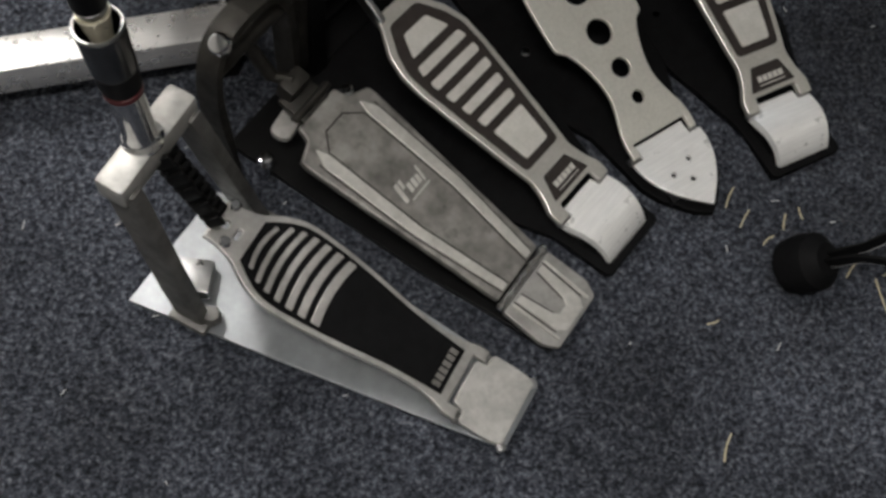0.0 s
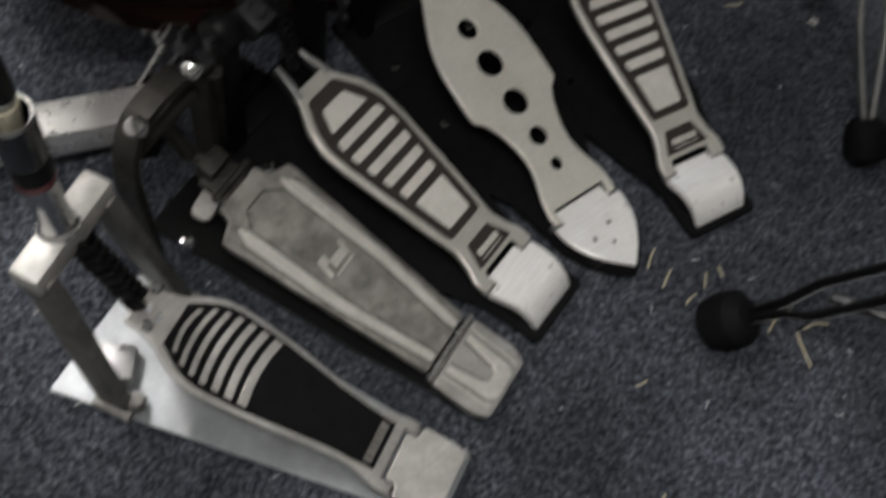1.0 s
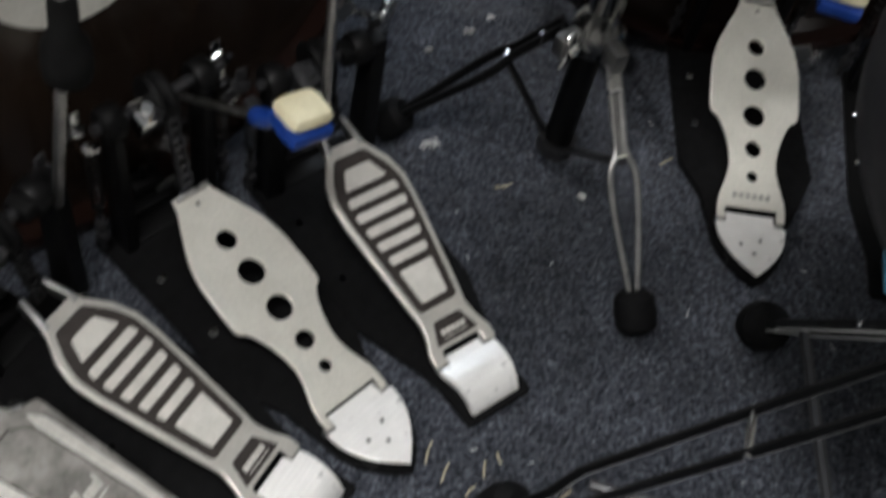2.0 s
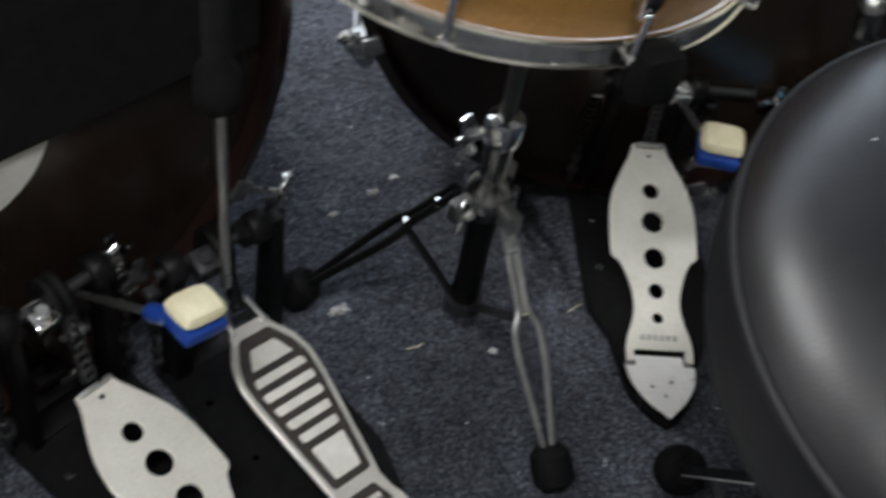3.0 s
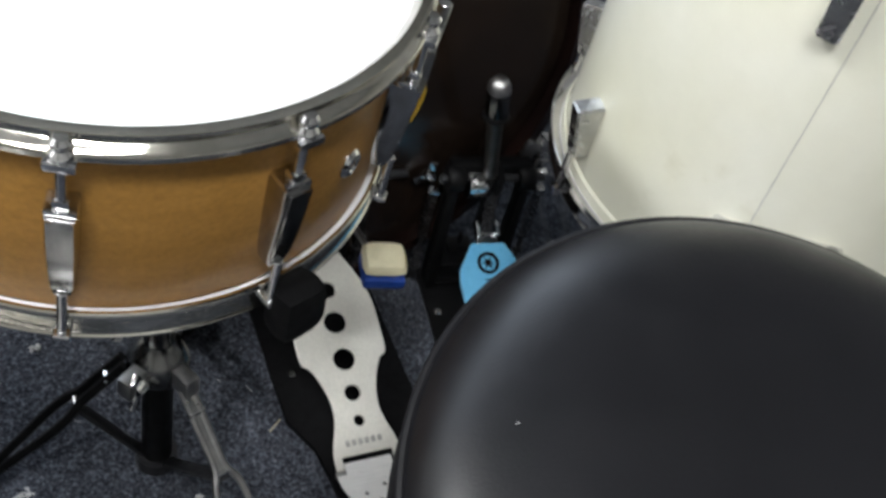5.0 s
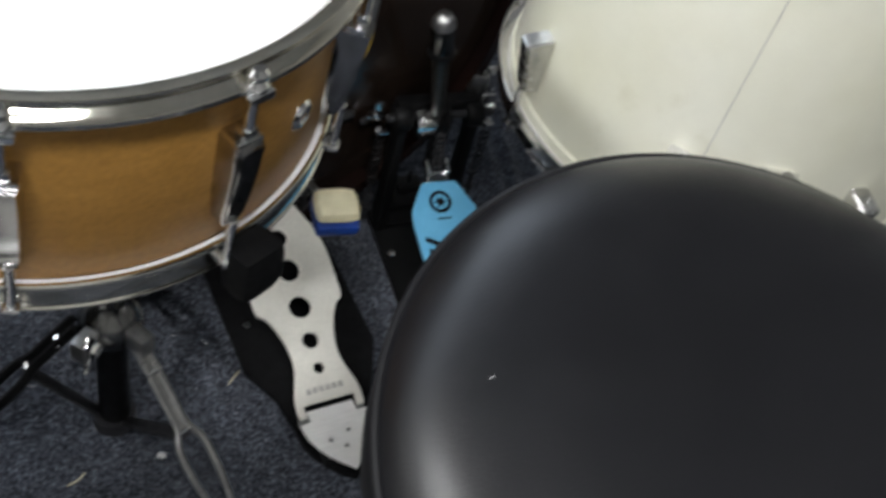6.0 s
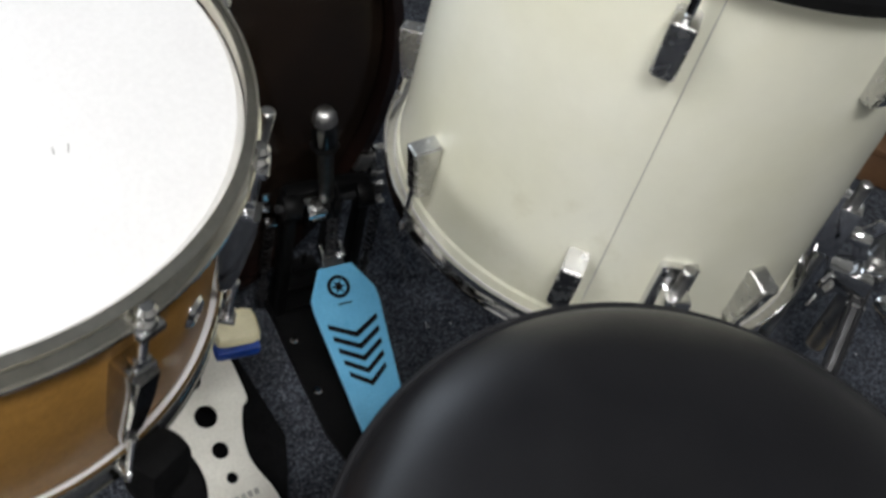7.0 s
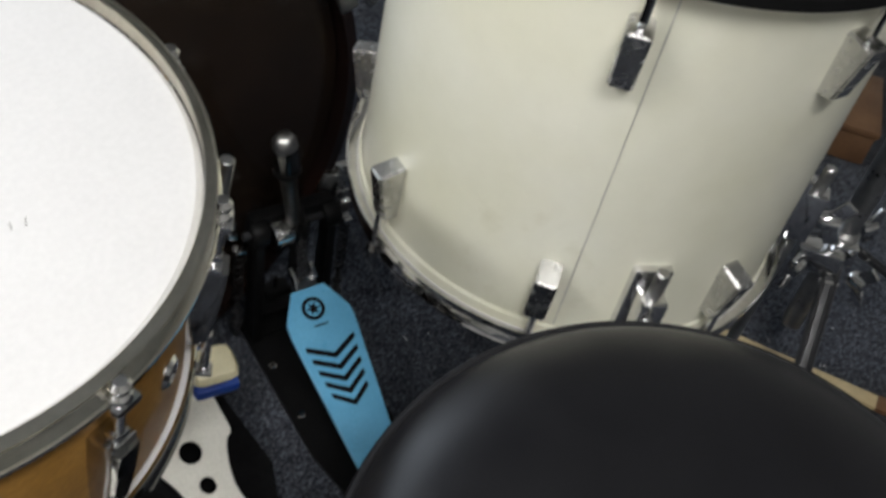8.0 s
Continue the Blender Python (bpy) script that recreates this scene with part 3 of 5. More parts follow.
def strip_pedal(m, label, beater, slope):
    """Dark-edged footboard with pale grip strips, curved steel heel cover, black base."""
    t = thing("bass_drum_pedal", m, label, "drum pedal", "pedals round the stool")
    base_plate(t, 0.31, 0.0335, 0.06, z=0.0085, y0=-0.006)
    # curved heel cover: an arc swept across the heel
    bm = bmesh.new()
    pts = [(0.0, 0.008), (0.003, 0.0135), (0.008, 0.0195), (0.014, 0.024), (0.021, 0.0265), (0.028, 0.0268), (0.036, 0.0252), (0.0445, 0.0228), (0.0447, 0.0228), (0.0532, 0.0212)]
    rows = []
    for y, z in pts:
        hw = 0.0245 + 0.0055 * min(1, y / 0.04) if y < 0.0446 else 0.0182
        rows.append([bm.verts.new((hw * s, y, z - dz)) for s, dz in ((-1, 0.003), (-0.96, 0), (-0.3, 0), (0.3, 0), (0.96, 0), (1, 0.003))])
    for a, b in zip(rows, rows[1:]):
        for i in range(5):
            bm.faces.new((a[i], a[i + 1], b[i + 1], b[i]))
    ex = bmesh.ops.extrude_face_region(bm, geom=bm.faces[:])
    for v in (g for g in ex["geom"] if isinstance(g, bmesh.types.BMVert)):
        v.co.z -= 0.003
    part("heel_cover", bm, HEEL_STEEL, t, "curved steel heel cover, its shine put into a pale colour")
    bm = bmesh.new()
    box(bm, 0.05, 0.03, 0.009, pose(0, 0.028, 0.006), 0.002)
    part("heel_block", bm, BLACK, t)
    hinge(t, 0.048, 0.018, 0.03)
    mb = on_board(0.0, 0.0255 - 0.048 * math.tan(radians(slope)), slope)
    k = 1 / math.cos(radians(slope))
    st = [(0.0455, 0.0315), (0.057, 0.0315), (0.068, 0.0265), (0.082, 0.0235), (0.1, 0.0265), (0.14, 0.0318), (0.18, 0.0368), (0.2, 0.0375), (0.218, 0.0325), (0.236, 0.0205), (0.244, 0.018)]
    st = [(y * k, w) for y, w in st]
    right = [(w, y) for y, w in st]
    step = [(-0.0315, 0.0455 * k), (-0.0195, 0.0455 * k), (-0.0195, 0.0565 * k), (0.0195, 0.0565 * k), (0.0195, 0.0455 * k), (0.0315, 0.0455 * k)]
    body = rounded(step + right[1:] + [(-w, y) for w, y in reversed(right[1:])], 0.003)
    part("footboard", plate([body], 0.006, 0.0012), FRAME, t, "satin steel footboard", mb)
    inner = [(0.09, 0.0195), (0.1, 0.0212), (0.14, 0.0267), (0.18, 0.0318), (0.199, 0.0325), (0.214, 0.0275), (0.233, 0.0155)]
    inner = [(w, y * k) for y, w in inner]
    inner = rounded(inner + [(-w, y) for w, y in reversed(inner)], 0.004)
    part("inlay", plate([inner], 0.0012, 0.0003), EDGE, t, "dark inlay behind the grip strips", mb @ pose(0, 0, 0.0008))
    rows = [(0.0965, 0.1275, 0.0132, 0.0168), (0.1342, 0.1418, 0.0185, 0.0195), (0.1482, 0.1558, 0.021, 0.022), (0.1622, 0.1698, 0.0232, 0.0242), (0.1762, 0.1838, 0.025, 0.0256), (0.1902, 0.1978, 0.0258, 0.024), (0.2045, 0.2215, 0.021, 0.0125)]
    for y0, y1, wa, wb in rows:
        part("grip_strip", plate([rounded([(-wa, y0 * k), (wa, y0 * k), (wb, y1 * k), (-wb, y1 * k)], 0.0025)], 0.0018, 0.0005), BAR, t, "", mb @ pose(0, 0, 0.0022))
    badge = part("badge", plate([rounded([(-0.021, 0.06 * k), (0.021, 0.06 * k), (0.0135, 0.079 * k), (-0.0135, 0.079 * k)], 0.0015)], 0.001, 0.0003), EDGE, t, "dark name plate with pale lettering bar", mb @ pose(0, 0, 0.0007))
    for x0, x1, y0, y1 in [(-0.0118 + 0.005 * i, -0.0078 + 0.005 * i, 0.0662, 0.0708) for i in range(5)] + [(-0.0118, 0.0122, 0.0632, 0.064)]:
        part("lettering_bar", plate([[(x0, y0 * k), (x1, y0 * k), (x1, y1 * k), (x0, y1 * k)]], 0.0006, 0.0001), BAR, badge, "", pose(0, 0, 0.0005))
    bm = bmesh.new()
    for s in (-1, 1):
        box(bm, 0.005, 0.03, 0.012, mb @ pose(s * 0.014, 0.252 * k, -0.009, 0, 0, s * 10), 0.0015)
    part("toe_fork", bm, STEEL, t)
    kick_frame(t, 0.29, 0.042, 0.15, twin=False, bright=GREY_BLACK, thick=0.018, flare=0.017)
    drive_chain(t, mb @ Vector((0, 0.255 * k, 0)), (0, 0.275, 0.15), 9, BLACK)
    inv = m.inverted()
    round_beater(t, inv @ Vector(beater[0]), inv @ Vector(beater[1]), inv @ Vector(beater[2]))
    return t


def ribbed_pedal(m):
    """Worn cast footboard with two raised rails and a recessed name panel."""
    t = thing("bass_drum_pedal", m, "worn silver cast-metal pedal with a long ribbed footboard", "drum pedal", "pedals round the stool")
    base_plate(t, 0.3, 0.029, 0.034, BLACK, 0.004, 0.004)
    slope = 14.2
    k = 1 / math.cos(radians(slope))
    # heel
    heel = rounded([(-0.0255, 0.0), (0.0255, 0.0), (0.0315, 0.012), (0.0305, 0.049), (-0.0305, 0.049), (-0.0315, 0.012)], 0.003)
    hm = pose(0, 0, 0.011, 12)
    hp = part("heel_plate", plate([heel], 0.007, 0.001), CAST_MID, t, "cast heel plate with a raised arch", hm)
    arch = [(-0.0185, 0.046), (-0.0165, 0.01), (-0.011, 0.003), (0.011, 0.003), (0.0165, 0.01), (0.0185, 0.046), (0.0118, 0.046), (0.0075, 0.019), (0.0045, 0.0145), (-0.0045, 0.0145), (-0.0075, 0.019), (-0.0118, 0.046)]
    part("heel_arch", plate([arch], 0.002, 0.0005), RAIL, hp, "", pose(0, 0, 0.0018))
    for s in (-1, 1):
        part("groove", plate([[(s * 0.0172, 0.009), (s * 0.0182, 0.009), (s * 0.0202, 0.047), (s * 0.0191, 0.047)]], 0.0008, 0.0001), EDGE, hp, "", pose(0, 0, 0.0008))
        part("groove", plate([[(s * 0.0062, 0.019), (s * 0.0072, 0.0188), (s * 0.0114, 0.046), (s * 0.0102, 0.046)]], 0.0008, 0.0001), EDGE, hp, "", pose(0, 0, 0.0008))
        part("heel_rib", plate([rounded([(s * 0.0195, 0.004), (s * 0.0215, 0.004), (s * 0.0225, 0.047), (s * 0.0205, 0.047)], 0.0006)], 0.002, 0.0004), RAIL, hp, "", pose(0, 0, 0.0016))
    bm = bmesh.new()
    rod(bm, (-0.032, 0.0515, 0.0222), (0.032, 0.0515, 0.0222), 0.0026, 16)
    part("hinge_pin", bm, CHROME, t)
    for x in (-0.02, 0.0, 0.02):
        bm = bmesh.new()
        rod(bm, (x - 0.0096, 0.0515, 0.0222), (x + 0.0096, 0.0515, 0.0222), 0.0031, 14)
        part("hinge_knuckle", bm, SATIN_CHROME, t)
    mb = on_board(0.0, 0.0245 - 0.0505 * math.tan(radians(slope)), slope)
    st = [(0.055, 0.0272), (0.12, 0.0325), (0.19, 0.0388), (0.215, 0.041), (0.2225, 0.0405), (0.229, 0.024), (0.24, 0.0215)]
    right = [(w, y * k) for y, w in st]
    board = rounded(right + [(-w, y) for w, y in reversed(right)], 0.0025)
    fb = part("footboard", plate([board], 0.008, 0.0018), CAST, t, "mottled worn cast footboard", mb)
    for s in (-1, 1):
        rail = [(s * 0.0125, 0.057 * k), (s * 0.0195, 0.057 * k), (s * 0.0293, 0.13 * k), (s * 0.0325, 0.208 * k), (s * 0.026, 0.221 * k), (s * 0.0225, 0.21 * k), (s * 0.0212, 0.13 * k)]
        part("rail", plate([rounded(rail, 0.002)], 0.002, 0.0004), RAIL, fb, "raised bright rail", pose(0, 0, 0.0013))
        groove = [(s * 0.0108, 0.057 * k), (s * 0.0122, 0.057 * k), (s * 0.0209, 0.13 * k), (s * 0.0222, 0.212 * k), (s * 0.0207, 0.212 * k), (s * 0.0195, 0.13 * k)]
        part("groove", plate([groove], 0.0006, 0.0001), EDGE, fb, "", pose(0, 0, 0.0003))
        edge = [(s * 0.0198, 0.057 * k), (s * 0.0209, 0.057 * k), (s * 0.0308, 0.13 * k), (s * 0.0342, 0.212 * k), (s * 0.0329, 0.212 * k), (s * 0.0297, 0.13 * k)]
        part("groove", plate([edge], 0.0006, 0.0001), EDGE, fb, "", pose(0, 0, 0.0003))
    head = [(-0.0222, 0.212 * k), (-0.01, 0.2245 * k), (0.01, 0.2245 * k), (0.0222, 0.212 * k), (0.0208, 0.212 * k), (0.0094, 0.223 * k), (-0.0094, 0.223 * k), (-0.0208, 0.212 * k)]
    part("groove", plate([head], 0.0006, 0.0001), EDGE, fb, "", pose(0, 0, 0.0003))
    # name drawn as plain strokes
    for x0, x1, y0, y1 in ((-0.012, -0.0085, 0.148, 0.163), (-0.0075, -0.0045, 0.156, 0.163), (-0.003, 0.0005, 0.15, 0.157), (0.002, 0.0055, 0.15, 0.157), (0.007, 0.01, 0.15, 0.1565), (0.0115, 0.0135, 0.149, 0.161), (-0.006, 0.0145, 0.1455, 0.1467)):
        sk = 0.25
        part("lettering_bar", plate([[(x + sk * (y - 0.155), y * k) for x, y in ((x0, y0), (x1, y0), (x1, y1), (x0, y1))]], 0.0008, 0.0002), RAIL, fb, "", pose(0, 0, 0.0006))
    # cast toe bracket and frame
    bm = bmesh.new()
    box(bm, 0.03, 0.026, 0.006, mb @ pose(0, 0.25 * k, -0.006), 0.002)
    box(bm, 0.022, 0.014, 0.018, mb @ pose(0, 0.262 * k, -0.004), 0.003)
    rod(bm, mb @ Vector((-0.02, 0.245 * k, 0.002)), mb @ Vector((0.02, 0.245 * k, 0.002)), 0.003)
    part("toe_bracket", bm, DARK_CAST, t)
    part("side_lever", plate([rounded([(-0.019, 0), (0.013, 0), (0.013, 0.017), (-0.019, 0.017)], 0.008)], 0.006, 0.001), CAST_LIGHT, t, "rounded pale side lever", pose(-0.004, 0.252, 0.045, 0, 0, 8))
    # cast arch: two posts that meet in a bridge
    for s in (-1, 1):
        bm = bmesh.new()
        pts = curve_pts([(s * 0.036, 0.286, 0.004), (s * 0.04, 0.288, 0.06), (s * 0.041, 0.29, 0.1), (s * 0.036, 0.291, 0.135), (s * 0.022, 0.292, 0.152), (s * 0.0, 0.292, 0.156)], 5)
        prev = None
        for p in pts:
            c = Vector((-0.012, 0, 0)) + p
            cen = (Vector((-0.012, 0.29, 0.085)) - c)
            cen.y = 0
            cen = cen.normalized() * 0.007
            ring = [bm.verts.new(c + Vector((0, dy, 0)) + cen * k) for dy, k in ((-0.009, -0.5), (0.009, -0.5), (0.009, 0.6), (-0.009, 0.6))]
            if prev:
                for q in range(4):
                    bm.faces.new((prev[q], prev[(q + 1) % 4], ring[(q + 1) % 4], ring[q]))
            else:
                bm.faces.new(ring)
            prev = ring
        bm.faces.new(prev)
        part("post", bm, DARK_CAST, t, "curved dark cast post with shade in its colour")
        bm = bmesh.new()
        lathe(bm, [(0, 0), (0.007, 0), (0.008, 0.002), (0.008, 0.008), (0.006, 0.011), (0, 0.012)], pose(-0.012 + s * 0.026, 0.285, 0.154, 0, s * 35), 14)
        part("bolt", bm, CHROME, t)
    bm = bmesh.new()
    rod(bm, (-0.05, 0.29, 0.125), (0.026, 0.29, 0.125), 0.0055, 14)
    part("axle", bm, DARK_CAST, t)
    bm = bmesh.new()
    rod(bm, (-0.012, 0.29, 0.122), (-0.006, 0.275, 0.088), 0.0055, 10)
    rod(bm, (-0.006, 0.275, 0.088), mb @ Vector((0, 0.262 * k, 0.012)), 0.004, 10)
    part("link_strap", bm, DARK_CAST, t)
    bm = bmesh.new()
    rod(bm, (0.046, 0.29, 0.03), (0.046, 0.29, 0.12), 0.006, 12)
    part("spring_barrel", bm, DARK_CAST, t)
    for x, y in ((0.034, 0.225), (-0.04, 0.245)):
        bm = bmesh.new()
        lathe(bm, [(0, 0), (0.006, 0), (0.007, 0.003), (0.005, 0.007), (0, 0.008)], pose(x, y + 0.012, 0.03 + 0.02 * (x > 0)), 14)
        rod(bm, (x, y + 0.012, 0.004), (x, y + 0.012, 0.03 + 0.02 * (x > 0)), 0.003, 8)
        part("thumb_screw", bm, CHROME, t)
    return t


def hihat_stand(m):
    """A hi-hat stand: galvanised base, cast yoke on two posts, black gripped footboard, tube."""
    t = thing("hi_hat_stand", m, "silver hi-hat stand with a black striped footboard", "hi-hat stand")
    out = [(-0.0245, 0.0), (0.0285, -0.001), (0.034, 0.06), (0.053, 0.26), (0.044, 0.283), (-0.0615, 0.2885), (-0.033, 0.06)]
    part("base_plate", plate([rounded(out, 0.002)], 0.003, 0.0005), ZINC, t, "cloudy galvanised base plate", pose(0, 0, 0.0045))
    slope = 15.4
    k = 1 / math.cos(radians(slope))
    heel = rounded([(-0.026, 0.003), (0.026, 0.003), (0.0285, 0.012), (0.0285, 0.0385), (0.0182, 0.0385), (0.0182, 0.0478), (-0.0182, 0.0478), (-0.0182, 0.0385), (-0.0285, 0.0385), (-0.0285, 0.012)], 0.004)
    part("heel_plate", plate([heel], 0.004, 0.0008), CAST_LIGHT, t, "stained aluminium heel plate", pose(0, 0, 0.0132, 11))
    bm = bmesh.new()
    box(bm, 0.048, 0.034, 0.006, pose(0, 0.022, 0.004), 0.0015)
    part("heel_block", bm, STEEL, t)
    hinge(t, 0.0405, 0.0125, 0.0285)
    mb = on_board(0.0, 0.021 - 0.04 * math.tan(radians(slope)), slope)
    st = [(0.038, 0.0285), (0.05, 0.0285), (0.06, 0.0255), (0.075, 0.0235), (0.1, 0.0255), (0.14, 0.0315), (0.17, 0.0345), (0.192, 0.0345), (0.208, 0.029), (0.222, 0.0205), (0.236, 0.0165), (0.246, 0.016)]
    right = [(p.x, p.y * k) for p in curve_pts([(w, y, 0) for y, w in st[1:]], 4)]
    step = [(-0.0285, 0.0405 * k), (-0.0195, 0.0405 * k), (-0.0195, 0.0495 * k), (0.0195, 0.0495 * k), (0.0195, 0.0405 * k), (0.0285, 0.0405 * k)]
    part("footboard", plate([step + right + [(-x, y) for x, y in reversed(right)], circle_loop(0.0, 0.238 * k, 0.003, 12), rounded([(-0.006, 0.226 * k), (0.002, 0.226 * k), (0.002, 0.229 * k), (-0.006, 0.229 * k)], 0.001)], 0.006, 0.0014), CAST_MID, t, "cast aluminium footboard with a raised rim", mb)
    inn = [(0.057, 0.0185), (0.075, 0.0195), (0.1, 0.0215), (0.14, 0.0275), (0.17, 0.0305), (0.19, 0.0305), (0.204, 0.0255), (0.2175, 0.0165)]
    ri = [(p.x, p.y * k) for p in curve_pts([(w, y, 0) for y, w in inn], 3)]
    part("grip_pad", plate([ri + [(-x, y) for x, y in reversed(ri)]], 0.0012, 0.0004), RUBBER, t, "black rubber grip pad", mb @ pose(0, 0, 0.001))
    for y, w, hh in ((0.1535, 0.0262, 0.0034), (0.1638, 0.0268, 0.003), (0.1735, 0.0272, 0.0027), (0.1828, 0.027, 0.0024), (0.1916, 0.0258, 0.0021), (0.2, 0.0232, 0.0019), (0.2085, 0.0175, 0.0017)):
        a = [(-w, y), (-w * 0.5, y + 0.0022), (0, y + 0.003), (w * 0.5, y + 0.0022), (w, y)]
        top = [(x, yy * k + hh) for x, yy in a]
        low = [(x, yy * k - hh) for x, yy in reversed(a)]
        part("grip_strip", plate([rounded(top + low, 0.0012)], 0.0018, 0.0005), CAST_MID, t, "", mb @ pose(0, 0, 0.0022))
    for i in range(6):
        x0 = -0.0155 + 0.0053 * i
        part("lettering_bar", plate([[(x0, 0.0605 * k), (x0 + 0.0039, 0.0605 * k), (x0 + 0.0039, 0.0665 * k), (x0, 0.0665 * k)]], 0.0008, 0.0002), CAST, t, "", mb @ pose(0, 0, 0.0016))
    # posts and yoke
    for x0, x1 in ((-0.0485, -0.05), (0.039, 0.0105)):
        bm = bmesh.new()
        b0, b1 = Vector((x0, 0.241, 0.006)), Vector((x1, 0.266, 0.186))
        d = (b1 - b0).normalized()
        y = Vector((0, 1, 0))
        y = (y - d * y.dot(d)).normalized()
        x = y.cross(d)
        mm = Matrix(((x.x, y.x, d.x, b0.x), (x.y, y.y, d.y, b0.y), (x.z, y.z, d.z, b0.z), (0, 0, 0, 1)))
        box(bm, 0.011, 0.024, (b1 - b0).length, mm, 0.003)
        box(bm, 0.02, 0.03, 0.007, pose(x0, 0.241, 0.0046), 0.002)
        lathe(bm, [(0, 0), (0.007, 0), (0.008, 0.003), (0.006, 0.008), (0, 0.009)], pose(x0 + (0.004 if x0 < 0 else -0.004), 0.228, 0.0105), 8)
        part("post", bm, POST, t, "flat grey cast post")
    bm = bmesh.new()
    box(bm, 0.077, 0.02, 0.02, pose(-0.0205, 0.267, 0.178), 0.004)
    part("yoke", bm, CAST_LIGHT, t, "pale cast yoke across the posts")
    mt = pose(-0.022, 0.268, 0.196, -4)
    bm = bmesh.new()
    lathe(bm, [(0, 0), (0.0125, 0), (0.0128, 0.003), (0.0104, 0.0055), (0.01, 0.008), (0.0098, 0.07), (0, 0.07)], mt, 28)
    tb = part("tube", bm, CHROME, t, "chrome upright tube")
    bm = bmesh.new()
    lathe(bm, [(0.0098, 0), (0.0112, 0.001), (0.0112, 0.004), (0.0098, 0.005)], mt @ pose(0, 0, 0.05), 28)
    part("collar_ring", bm, RED, tb, "red ring on the tube")
    bm = bmesh.new()
    lathe(bm, [(0.0098, 0), (0.0114, 0.001), (0.0122, 0.0165), (0.0105, 0.0175)], mt @ pose(0, 0, 0.0555), 28)
    part("collar", bm, BLACK, tb, "black plastic collar")
    # an open sleeve with a stepped brass cone wedged round the black upper tube
    bm = bmesh.new()
    lathe(bm, [(0.0105, 0), (0.0122, 0.0), (0.0124, 0.002), (0.0131, 0.029), (0.0131, 0.0325), (0.0117, 0.0325), (0.0105, 0.012)], mt @ pose(0, 0, 0.0728), 40, True)
    part("clamp_body", bm, SMOKED, tb, "smoky chrome clamp sleeve")
    bm = bmesh.new()
    lathe(bm, [(0.0117, 0), (0.0132, 0), (0.0135, 0.0008), (0.013, 0.0022), (0.0121, 0.0022), (0.0116, 0.0008)], mt @ pose(0, 0, 0.105), 40, True)
    part("clamp_rim", bm, STEEL, tb, "bright chrome rim")
    bm = bmesh.new()
    lathe(bm, [(0.0048, 0.0), (0.0052, 0.0), (0.0058, 0.004), (0.0058, 0.0046), (0.0066, 0.0105), (0.0066, 0.0112), (0.0078, 0.018), (0.0078, 0.0186), (0.009, 0.0255), (0.0086, 0.0262), (0.0048, 0.0262)], mt @ pose(0, 0, 0.091), 28, True)
    part("clamp_cone", bm, PALE_BRASS, tb, "stepped pale brass cone inside the sleeve")
    bm = bmesh.new()
    lathe(bm, [(0.006, -0.016), (0.0066, 0.0), (0.0072, 0.003), (0.0084, 0.0045), (0.0088, 0.007), (0.0082, 0.0075), (0.006, 0.0075)], mt @ pose(0, 0, 0.1155), 24)
    part("cone_ring", bm, STEEL, tb, "bright ring on the cone")
    bm = bmesh.new()
    lathe(bm, [(0, 0.0), (0.0082, 0.0), (0.009, 0.002), (0.009, 0.4), (0, 0.4)], mt @ pose(0, 0, 0.122), 20)
    part("upper_tube", bm, BLACK, tb, "black upper tube")
    drive_chain(t, mb @ Vector((0, 0.244 * k, 0.002)), (-0.016, 0.262, 0.178), 9, BLACK, 1.6)
    for x, y in ((-0.012, 0.232), (0.014, 0.24)):
        bm = bmesh.new()
        lathe(bm, [(0, 0), (0.004, 0), (0.0045, 0.002), (0.003, 0.004), (0, 0.004)], mb @ pose(x, y * k, 0.0005), 12)
        part("rivet", bm, CHROME, t)
    bm = bmesh.new()
    mk = pose(-0.026, 0.257, 0.0055, 0, 0, 22)
    box(bm, 0.026, 0.03, 0.0125, mk, 0.0015)
    br = part("anchor_bracket", bm, STEEL, t, "dull steel bracket bolted to the base plate")
    bm = bmesh.new()
    box(bm, 0.018, 0.013, 0.017, mk @ pose(0.004, 0.021, 0.004), 0.0025)
    rod(bm, mk @ Vector((0.004, 0.012, 0.014)), mk @ Vector((0.004, 0.03, 0.014)), 0.003, 10)
    part("clamp_bolt", bm, CHROME, br)
    bm = bmesh.new()
    lathe(bm, [(0, 0), (0.0042, 0), (0.0042, 0.0012), (0, 0.0012)], mk @ pose(0.004, 0.021, 0.0206), 6)
    part("socket", bm, RUBBER, br)
    for gx, gy in ((0.0265, 0.004), (-0.0262, 0.0035)):
        bm = bmesh.new()
        box(bm, 0.007, 0.006, 0.006, pose(gx, gy, 0.0068, 0, 0, 45), 0.0015)
        part("corner_clip", bm, STEEL, t)
    return t


